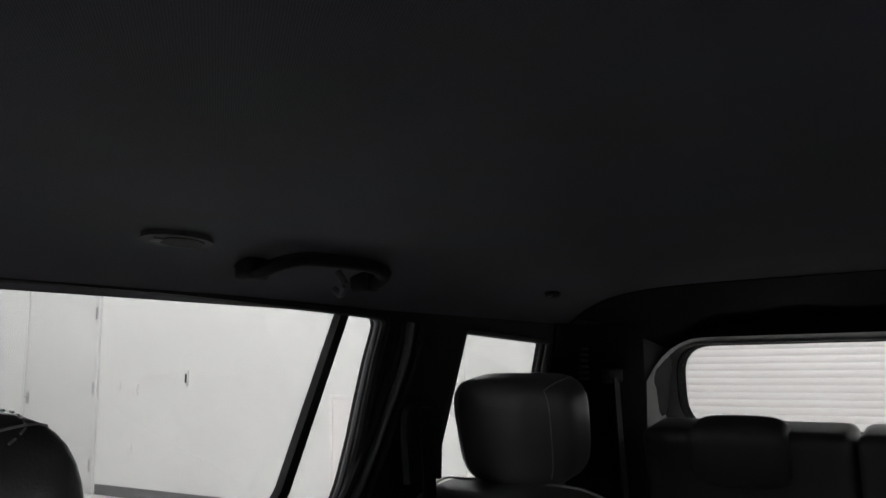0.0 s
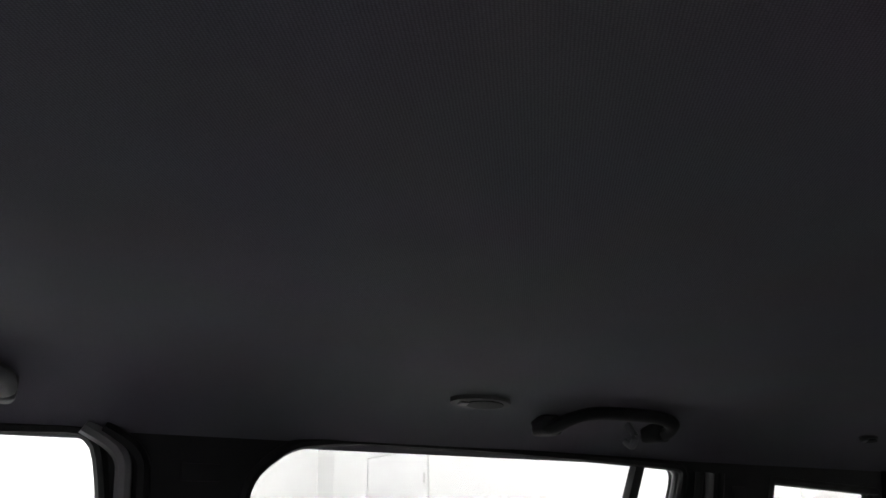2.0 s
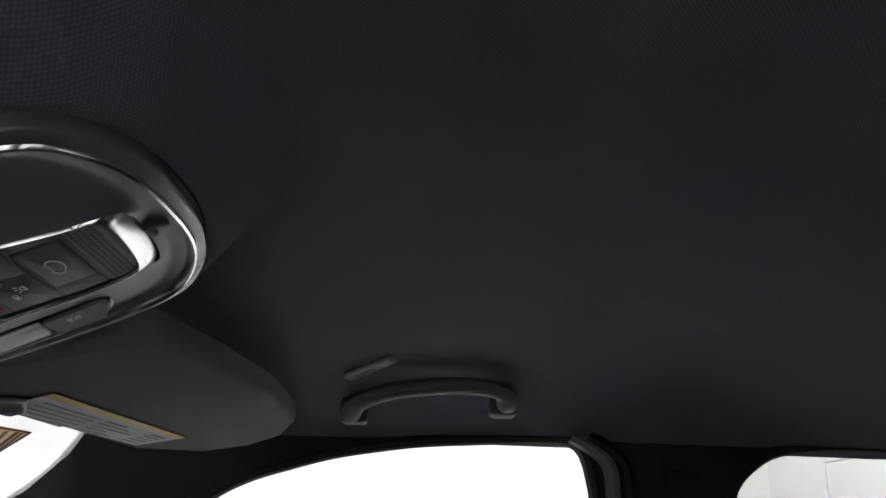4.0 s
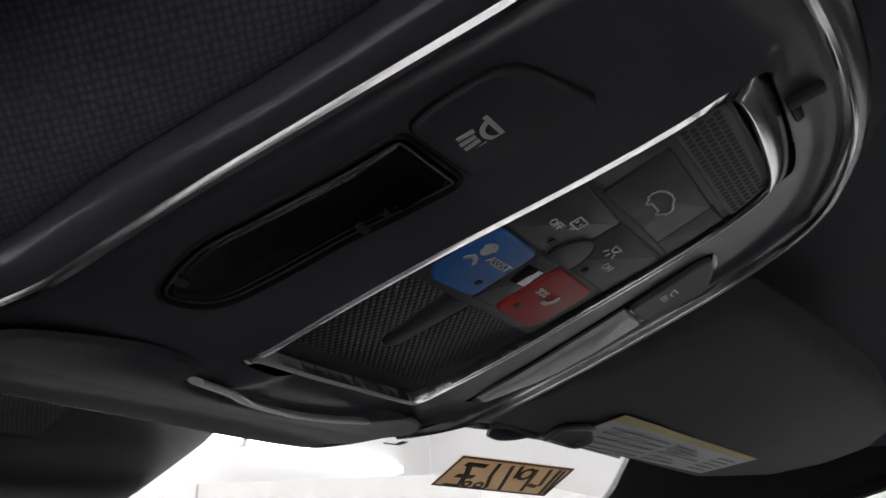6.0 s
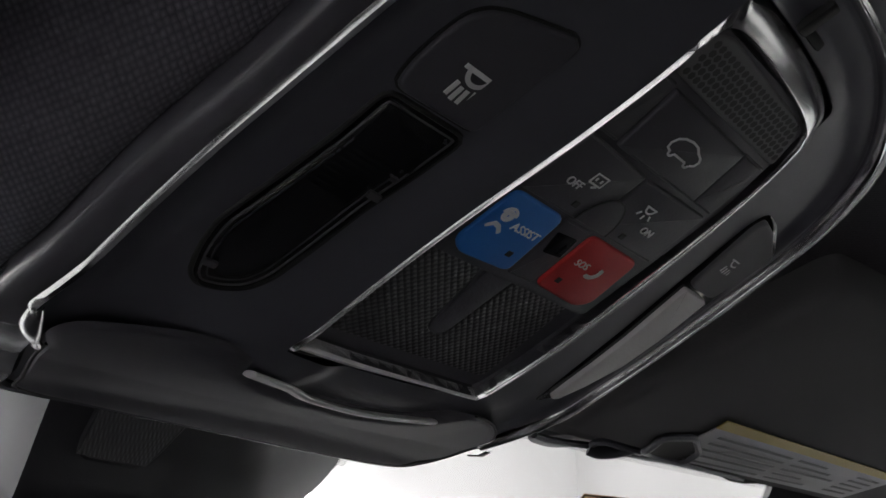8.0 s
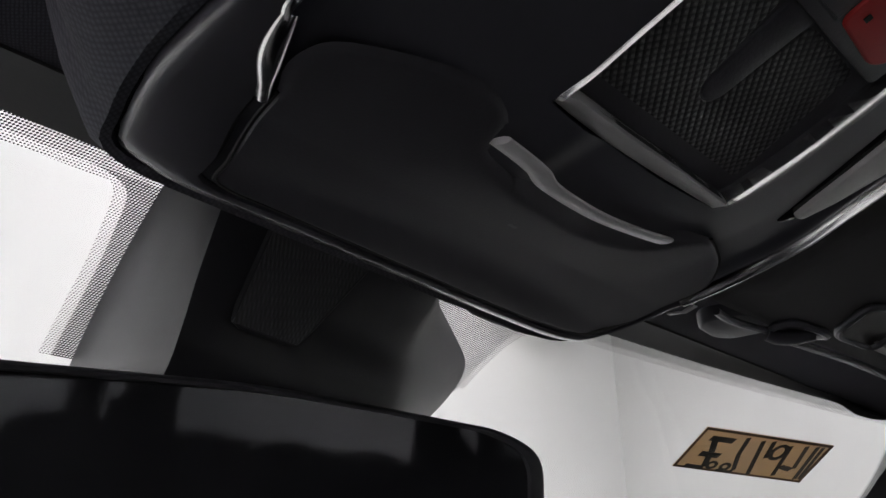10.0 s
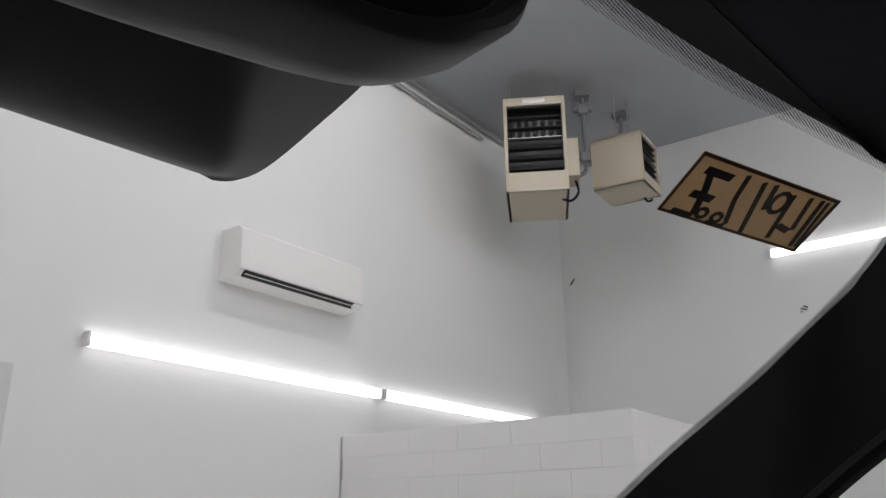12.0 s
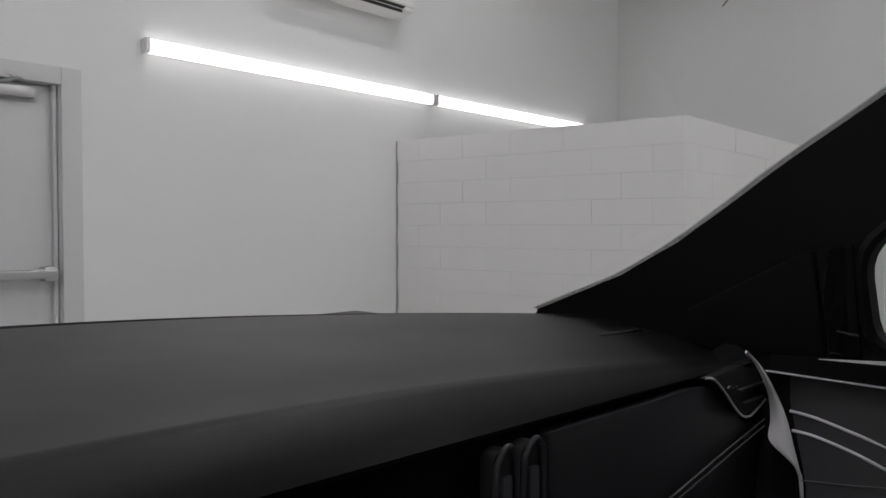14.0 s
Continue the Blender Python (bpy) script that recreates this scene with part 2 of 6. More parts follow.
FRIT_FINE = dotted_band("frit_fine_dots", 0.0018, 0.85)
EXTERIOR = surface("black_car_paint", (0.012, 0.012, 0.014), 0.12, vary=0.05, bump=0.0, coat=0.8)
SIGN_RED = surface("red_sign_plastic", (0.4, 0.05, 0.04), 0.5)
SIGN_GREEN = surface("green_sign_plastic", (0.05, 0.25, 0.1), 0.5)


# ---- mesh helpers ----
def link(name, bm, material, parent=None, label="", smooth=True):
    me = bpy.data.meshes.new(name)
    bmesh.ops.recalc_face_normals(bm, faces=bm.faces[:])
    bm.to_mesh(me)
    bm.free()
    me.materials.append(material)
    if smooth:
        me.polygons.foreach_set("use_smooth", [True] * len(me.polygons))
        me.set_sharp_from_angle(angle=radians(38))
    ob = new(name, me)
    if parent:
        ob.parent = parent
    if label:
        ob["label"] = label
    return ob


def part(name, bm, material, parent, label="", smooth=True):
    return link(name, bm, material, parent, label, smooth)


def thing(name, label, category, m=None, group="", kind=""):
    ob = new(name)
    ob.empty_display_size = 0.02
    if m is not None:
        ob.matrix_world = m
    return tagged(ob, label, category, group, kind)


def box(size, at=(0, 0, 0), bevel=0.0, seg=2, m=None):
    bm = bmesh.new()
    bmesh.ops.create_cube(bm, size=1)
    bmesh.ops.scale(bm, vec=size, verts=bm.verts)
    if bevel:
        bmesh.ops.bevel(bm, geom=bm.edges[:], offset=bevel, segments=seg, affect="EDGES", profile=0.6)
    bmesh.ops.translate(bm, vec=at, verts=bm.verts)
    if m is not None:
        bmesh.ops.transform(bm, matrix=m, verts=bm.verts)
    return bm


def join(*bms):
    """One bmesh out of several."""
    out = bmesh.new()
    for b in bms:
        tmp = bpy.data.meshes.new("tmp")
        b.to_mesh(tmp)
        b.free()
        out.from_mesh(tmp)
        bpy.data.meshes.remove(tmp)
    return out


def rounded(points, radius, seg=4):
    """The outline with its corners rounded."""
    out, n = [], len(points)
    for i in range(n):
        p0, p, p1 = (Vector(points[(i + k) % n]).to_2d() for k in (-1, 0, 1))
        a, b = (p0 - p), (p1 - p)
        r = min(radius, a.length * 0.45, b.length * 0.45)
        s, e = p + a.normalized() * r, p + b.normalized() * r
        for k in range(seg + 1):
            t = k / seg
            out.append(tuple((1 - t) ** 2 * s + 2 * t * (1 - t) * p + t * t * e))
    return out


def plate(points, z0, z1, bevel=0.0, seg=2, top_only=True):
    """An outline in x, y drawn out from z0 to z1, with the edge at z1 rounded over."""
    bm = bmesh.new()
    vs = [bm.verts.new((x, y, z0)) for x, y in points]
    f = bm.faces.new(vs)
    ext = bmesh.ops.extrude_face_region(bm, geom=[f])
    top = [v for v in ext["geom"] if isinstance(v, bmesh.types.BMVert)]
    bmesh.ops.translate(bm, vec=(0, 0, z1 - z0), verts=top)
    if bevel:
        edges = [e for e in bm.edges if all(abs(v.co.z - z1) < 1e-6 for v in e.verts)]
        bmesh.ops.bevel(bm, geom=edges, offset=bevel, segments=seg, affect="EDGES", profile=0.6)
    return bm


def spline(points, n=8, closed=False):
    """Catmull-Rom through the points."""
    pts = [Vector(p) for p in points]
    out, k = [], len(pts)
    for i in range(k if closed else k - 1):
        if closed:
            a, b, c, d = (pts[(i + j) % k] for j in (-1, 0, 1, 2))
        else:
            a, b, c, d = pts[max(i - 1, 0)], pts[i], pts[i + 1], pts[min(i + 2, k - 1)]
        for s in range(n):
            t = s / n
            out.append(0.5 * (2 * b + (c - a) * t + (2 * a - 5 * b + 4 * c - d) * t * t + (3 * b - a - 3 * c + d) * t ** 3))
    if not closed:
        out.append(pts[-1])
    return out


def sweep(path, profile, closed=False, up=(0, 0, 1), scale=None):
    """A profile (x across, y along up) carried along a path."""
    bm = bmesh.new()
    path, n = [Vector(p) for p in path], len(path)
    rings = []
    for i, p in enumerate(path):
        t = (path[(i + 1) % n] - path[i - 1]) if closed else (path[min(i + 1, n - 1)] - path[max(i - 1, 0)])
        t.normalize()
        side = t.cross(Vector(up))
        side = side.normalized() if side.length > 1e-5 else Vector((1, 0, 0))
        lift = side.cross(t).normalized()
        k = scale[i] if scale else 1.0
        rings.append([bm.verts.new(p + side * (x * k) + lift * (y * k)) for x, y in profile])
    m = len(profile)
    for i in range(n if closed else n - 1):
        a, b = rings[i], rings[(i + 1) % n]
        for j in range(m):
            bm.faces.new((a[j], a[(j + 1) % m], b[(j + 1) % m], b[j]))
    if not closed:
        bm.faces.new(rings[0][::-1])
        bm.faces.new(rings[-1])
    return bm


def circle(r, n=10, sx=1.0, sy=1.0):
    return [(r * sx * math.cos(2 * math.pi * i / n), r * sy * math.sin(2 * math.pi * i / n)) for i in range(n)]


def grid(rows, thick=0.0, close=False):
    """Quads over rows of points; thick draws the sheet out along its normals."""
    bm = bmesh.new()
    vs = [[bm.verts.new(p) for p in row] for row in rows]
    for a, b in zip(vs, vs[1:]):
        k = len(a)
        for j in range(k if close else k - 1):
            bm.faces.new((a[j], a[(j + 1) % k], b[(j + 1) % k], b[j]))
    if thick:
        bmesh.ops.recalc_face_normals(bm, faces=bm.faces[:])
        bmesh.ops.solidify(bm, geom=bm.faces[:], thickness=thick)
    return bm


def holed(outer, holes, place, thick):
    """A panel with openings: outlines in two coordinates, place() sets them in space, thick is a vector."""
    bm = bmesh.new()
    edges = []
    for loop in [outer, *holes]:
        vs = [bm.verts.new((*p, 0)) for p in loop]
        edges += [bm.edges.new((vs[i], vs[(i + 1) % len(vs)])) for i in range(len(vs))]
    bmesh.ops.triangle_fill(bm, edges=edges, use_beauty=True, use_dissolve=False)
    faces = bm.faces[:]
    ext = bmesh.ops.extrude_face_region(bm, geom=faces, use_keep_orig=True)
    far = [v for v in ext["geom"] if isinstance(v, bmesh.types.BMVert)]
    near = [v for v in bm.verts if v not in set(far)]
    for v in near:
        v.co = place(v.co.x, v.co.y)
    for v in far:
        v.co = Vector(place(v.co.x, v.co.y)) + Vector(thick)
    return bm


def lettering(text, size, at, m_turn=0.0, thick=0.0002, align="CENTER"):
    """Words in the built-in font as a bmesh in the x, y plane."""
    cu = bpy.data.curves.new("words", "FONT")
    cu.body, cu.size, cu.align_x, cu.align_y, cu.extrude = text, size, align, "CENTER", thick
    cu.resolution_u = 3
    ob = bpy.data.objects.new("words", cu)
    scene.collection.objects.link(ob)
    me = bpy.data.meshes.new_from_object(ob.evaluated_get(bpy.context.evaluated_depsgraph_get()))
    bm = bmesh.new()
    bm.from_mesh(me)
    bpy.data.objects.remove(ob)
    bpy.data.curves.remove(cu)
    bpy.data.meshes.remove(me)
    bmesh.ops.transform(bm, matrix=Matrix.Translation(at) @ Matrix.Rotation(m_turn, 4, "Z"), verts=bm.verts)
    return bm


def stroke(points, width, z, thick=0.0003):
    """A flat drawn line in the x, y plane."""
    return sweep([(x, y, z) for x, y in points], [(-width / 2, 0), (width / 2, 0), (width / 2, thick), (-width / 2, thick)])


# ---- the workshop ----
ROOM = Matrix.Rotation(radians(4.6), 4, "Z")
FRONT, RIGHT, RECESS, REAR, LEFT, TOP = 4.43, 7.83, 12.9, -12.8, -3.6, 5.3
BAY, BAY_END = -6.75, 3.8


def setting(name, bm, material, label, category, smooth=False, m=ROOM):
    ob = link(name, bm, material, smooth=smooth)
    ob.matrix_world = m
    return tagged(ob, label, category, kind="structure")


def slab(x0, x1, y0, y1, z0, z1, bevel=0.0):
    return box((x1 - x0, y1 - y0, z1 - z0), ((x0 + x1) / 2, (y0 + y1) / 2, (z0 + z1) / 2), bevel)


setting("floor", slab(LEFT - 0.2, RECESS + 0.2, REAR - 0.2, FRONT + 0.2, -0.15, 0.0), FLOOR, "grey sealed concrete workshop floor", "floor")
setting("ceiling", slab(LEFT - 0.2, RECESS + 0.2, REAR - 0.2, FRONT + 0.2, TOP, TOP + 0.2), CEILING, "pale grey painted workshop ceiling deck", "ceiling")
DOOR_X0, DOOR_X1, DOOR_H = 0.90, 1.82, 2.08
setting("wall_front", join(slab(LEFT, DOOR_X0, FRONT, FRONT + 0.2, 0, TOP), slab(DOOR_X1, RIGHT, FRONT, FRONT + 0.2, 0, TOP),
                           slab(DOOR_X0, DOOR_X1, FRONT, FRONT + 0.2, DOOR_H, TOP)), WALL, "plain white painted workshop wall with a door", "wall")
setting("wall_right", slab(RIGHT, RIGHT + 0.2, -2.6, FRONT + 0.2, 0, TOP), WALL, "plain white painted workshop side wall", "wall")
setting("wall_recess", join(slab(RECESS, RECESS + 0.2, BAY, -2.4, 0, TOP), slab(RIGHT + 0.2, RECESS, -2.6, -2.4, 0, TOP)), WALL, "set-back white wall beyond the side wall", "wall")
setting("wall_bay", slab(BAY_END, RECESS, BAY - 0.2, BAY, 0, TOP), WALL, "white workshop wall with a wide grey door", "wall")
setting("wall_return", slab(BAY_END, BAY_END + 0.2, REAR, BAY - 0.2, 0, TOP), WALL, "white wall beside the roller door", "wall")
setting("wall_left", slab(LEFT - 0.2, LEFT, REAR, FRONT, 0, TOP), WALL, "plain white workshop wall", "wall")
setting("wall_rear", join(slab(LEFT, -2.6, REAR - 0.2, REAR, 0, TOP), slab(3.76, 3.8, REAR - 0.2, REAR, 0, TOP), slab(-2.6, 3.76, REAR - 0.2, REAR, 3.6, TOP)),
        WALL, "white workshop wall round the roller door", "wall")
setting("baseboard", join(slab(BAY_END, 9.42, BAY, BAY + 0.012, 0.0, 0.13, 0.003), slab(11.2, RECESS, BAY, BAY + 0.012, 0.0, 0.13, 0.003),
                          slab(RIGHT - 0.012, RIGHT, -2.6, 2.2, 0, 0.12, 0.003), slab(DOOR_X1 + 0.12, 4.3, FRONT - 0.012, FRONT, 0, 0.12, 0.003)),
        BASEBOARD, "grey rubber skirting along the walls", "baseboard")

# roller door behind the car
roller = thing("roller_door", "closed white slatted roller door in the rear wall", "roller door", ROOM @ Matrix.Translation((0.25, REAR - 0.06, 0)), kind="structure")
slat_mesh = None
for k in range(34):
    if slat_mesh is None:
        prof = [(0.0, 0.0), (0.006, 0.02), (0.008, 0.052), (0.006, 0.085), (0.0, 0.104)]
        bm = grid([[(x, y, z) for y, z in prof] for x in (-2.85, 3.51)], thick=0.003)
        first = part("slat", bm, AC_WHITE, roller)
        slat_mesh = first.data
        continue
    ob = new("slat", slat_mesh)
    ob.parent = roller
    ob.location = (0, 0, 0.106 * k)

# door in the front wall
door = thing("door_1", "closed pale grey steel door with closer and push bar", "door", ROOM @ Matrix.Translation((DOOR_X0, FRONT, 0)), kind="structure")
W = DOOR_X1 - DOOR_X0
part("door_leaf", box((W - 0.012, 0.045, DOOR_H - 0.012), (W / 2, 0.075, DOOR_H / 2), 0.003), DOOR_PAINT, door)
for nm, bm in (("door_frame", box((0.104, 0.14, DOOR_H + 0.087), (W + 0.052, 0.05, (DOOR_H + 0.087) / 2), 0.006)),
               ("door_frame", box((0.104, 0.14, DOOR_H + 0.087), (-0.052, 0.05, (DOOR_H + 0.087) / 2), 0.006)),
               ("door_frame", box((W, 0.14, 0.087), (W / 2, 0.05, DOOR_H + 0.0435), 0.006)),
               ("door_stop", box((0.018, 0.03, DOOR_H), (W - 0.016, 0.036, DOOR_H / 2), 0.003))):
    part(nm, bm, DOOR_PAINT, door)
bar = part("push_bar", box((W * 0.9, 0.05, 0.048), (W * 0.52, -0.01, 1.138), 0.012, 3), STEEL, door, "brushed steel push bar")
part("end_cap", box((0.06, 0.065, 0.075), (W - 0.07, 0.0, 1.138), 0.01), STEEL, bar)
part("end_cap", box((0.06, 0.065, 0.075), (0.10, 0.0, 1.138), 0.01), STEEL, bar)
closer = part("door_closer", box((0.24, 0.05, 0.055), (W - 0.24, 0.025, 2.025), 0.008), STEEL, door, "silver door closer body")
part("closer_arm", sweep([(W - 0.30, 0.0, 2.055), (W - 0.20, -0.05, 2.08), (W - 0.26, -0.02, 2.11)], circle(0.009, 8)), STEEL, closer)

# wide door, hatch and fittings on the rear side wall of the bay
door2 = thing("door_2", "wide pale grey flush door with three hinges", "door", ROOM @ Matrix.Translation((9.52, BAY, 0)), kind="structure")
part("door_leaf", box((1.60, 0.03, 2.72), (0.80, 0.014, 1.365), 0.004), PALE_DOOR, door2)
for z in (0.36, 1.35, 2.34):
    part("hinge", join(box((0.06, 0.012, 0.16), (0.0, 0.034, z), 0.002), sweep([(0.0, 0.044, z - 0.08), (0.0, 0.044, z + 0.08)], circle(0.011, 8), up=(1, 0, 0))), STEEL, door2)
part("lever", join(box((0.05, 0.012, 0.16), (1.52, 0.034, 1.22), 0.003), sweep([(1.52, 0.03, 1.24), (1.52, 0.085, 1.24), (1.40, 0.085, 1.24)], circle(0.012, 8))), STEEL, door2, "steel lever handle")
part("door_frame", join(box((0.06, 0.04, 2.78), (-0.04, 0.02, 1.39), 0.004), box((0.06, 0.04, 2.78), (1.64, 0.02, 1.39), 0.004), box((1.74, 0.04, 0.06), (0.80, 0.02, 2.76), 0.004)), PALE_DOOR, door2)
hatch_door = thing("door_3", "low white flush door with a lever handle", "door", ROOM @ Matrix.Translation((4.55, BAY, 0)), kind="structure")
part("door_leaf", box((0.86, 0.025, 1.25), (0.43, 0.012, 0.625), 0.004), AC_WHITE, hatch_door)
part("lever", sweep([(0.40, 0.02, 1.0), (0.40, 0.08, 1.0), (0.56, 0.08, 0.99)], circle(0.013, 8)), STEEL, hatch_door, "steel lever handle")
part("door_frame", join(box((0.05, 0.035, 1.30), (-0.025, 0.018, 0.65), 0.004), box((0.05, 0.035, 1.30), (0.885, 0.018, 0.65), 0.004), box((0.86, 0.035, 0.05), (0.43, 0.018, 1.275), 0.004)), AC_WHITE, hatch_door)


def wall_plate(name, x, z, w, h, label, mat_=AC_WHITE, slot=BLACK_SLOT):
    t = thing(name, label, "wall fitting", ROOM @ Matrix.Translation((x, BAY, z)))
    part("plate", box((w, 0.014, h), (0, 0.007, 0), 0.003), mat_, t)
    part("insert", box((w * 0.45, 0.010, h * 0.55), (0, 0.016, 0), 0.002), slot, t)


wall_plate("switch_plate", 8.68, 1.335, 0.09, 0.14, "white light switch plate on the wall", slot=AC_WHITE)
wall_plate("switch_plate", 9.03, 1.405, 0.09, 0.14, "white light switch plate on the wall", slot=AC_WHITE)
wall_plate("key_hook", 7.73, 1.475, 0.06, 0.20, "dark hook on a white plate on the wall", mat_=WALL, slot=BLACK_SLOT)
wall_plate("outlet_plate", 8.76, 0.595, 0.09, 0.14, "white power outlet plate low on the wall", slot=AC_WHITE)
panel = thing("alarm_panel", "small dark panel with red and green lamps", "alarm panel", ROOM @ Matrix.Translation((12.32, BAY, 1.49)))
part("housing", box((0.16, 0.04, 0.26), (0, 0.02, 0), 0.006), BLACK_SLOT, panel)
part("red_lamp", box((0.05, 0.01, 0.07), (0.03, 0.043, 0.05), 0.003), SIGN_RED, panel)
part("green_lamp", box((0.05, 0.01, 0.06), (0.03, 0.043, -0.05), 0.003), SIGN_GREEN, panel)


# strip lights
def strip_light(m, length=2.42, mat_=TUBE, label="lit white tubular strip light on the wall"):
    t = thing("strip_light", label, "strip light", m, group="strip lights")
    n = 12
    prof = [(0.036 * math.cos(math.pi * k / n - math.pi / 2), 0.040 * math.sin(math.pi * k / n - math.pi / 2)) for k in range(n + 1)]
    bm = sweep([(-length / 2 + 0.02, 0, 0), (length / 2 - 0.02, 0, 0)], [(-0.005, -0.04), *[(x, y) for x, y in prof], (-0.005, 0.04)])
    part("diffuser", bm, mat_, t)
    part("backplate", box((length, 0.022, 0.07), (0, 0.018, 0), 0.003), AC_WHITE, t)
    for s in (-1, 1):
        part("end_cap", box((0.02, 0.052, 0.084), (s * (length / 2 - 0.01), -0.008, 0), 0.006), AC_WHITE, t)
    return t


first_light = strip_light(ROOM @ Matrix.Translation((2.25 + 1.225, FRONT - 0.03, 2.35)))
for x in (4.70 + 1.225, -0.75):
    copy_thing(first_light, ROOM @ Matrix.Translation((x, FRONT - 0.03, 2.35)))
for y in (2.17 - 1.21, -1.30):
    copy_thing(first_light, ROOM @ Matrix.Translation((RIGHT - 0.03, y, 3.85)) @ Matrix.Rotation(radians(-90), 4, "Z"))
# unseen strips on the left wall, added to brighten that side
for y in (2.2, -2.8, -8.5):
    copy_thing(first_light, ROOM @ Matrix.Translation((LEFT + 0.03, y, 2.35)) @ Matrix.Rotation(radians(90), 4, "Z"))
high = strip_light(ROOM @ Matrix.Translation((3.5, 2.3, TOP - 0.03)) @ Matrix.Rotation(radians(90), 4, "X"), mat_=TUBE_HIGH,
                   label="lit white strip light hung under the ceiling")
# further ceiling strips out of view, added and placed to balance the room's light
for x, y in ((5.8, -2.2), (5.8, -5.0), (-0.4, 0.4), (1.2, -2.2), (1.2, -6.5), (1.2, -10.5), (-2.2, 0.2), (-2.2, -6.5), (10.4, -4.8)):
    copy_thing(high, ROOM @ Matrix.Translation((x, y, TOP - 0.03)) @ Matrix.Rotation(radians(90), 4, "X"))

# wall air conditioner
ac = thing("air_conditioner", "white wall mounted split air conditioner", "air conditioner", ROOM @ Matrix.Translation((3.65, FRONT, 3.06)))
prof = [(0.0, -0.175), (-0.165, -0.172), (-0.213, -0.125), (-0.20, 0.14), (-0.17, 0.165), (0.0, 0.165)]
body = grid([[(x, y, z) for y, z in prof] for x in (-0.53, -0.51, 0.60, 0.62)], close=True)
bmesh.ops.holes_fill(body, edges=body.edges[:])
part("housing", body, AC_WHITE, ac)
part("end_grip", box((0.10, 0.05, 0.03), (0.565, -0.185, -0.150), 0.012, 3), AC_WHITE, ac)
tilt = Matrix.Translation((0.02, -0.1905, -0.150)) @ Matrix.Rotation(radians(45), 4, "X")
slot = part("outlet", box((1.02, 0.012, 0.052), (0, 0, 0), 0.004, m=tilt), BLACK_SLOT, ac, "dark air outlet")
part("louvre", box((1.0, 0.012, 0.005), (0, -0.003, 0.002), 0.002, m=tilt), AC_WHITE, slot)
part("badge", box((0.07, 0.004, 0.025), (0.53, -0.213, -0.09), 0.002), SILVER, ac)

# painted block enclosure in the corner
enc = thing("block_partition", "white painted block enclosure, head high, in the corner", "partition", ROOM, kind="structure")
PX, PY, PT, PH = 4.31, 2.21, 0.14, 2.0
part("core", join(slab(PX + 0.003, PX + PT, PY + 0.003, FRONT, 0, PH - 0.004), slab(PX + PT, RIGHT, PY + 0.003, PY + PT, 0, PH - 0.004)), MORTAR, enc)

part("corner_strip", slab(PX - 0.005, PX + 0.001, FRONT - 0.012, FRONT - 0.001, 0, PH), STEEL, enc, "grey joint in the corner")

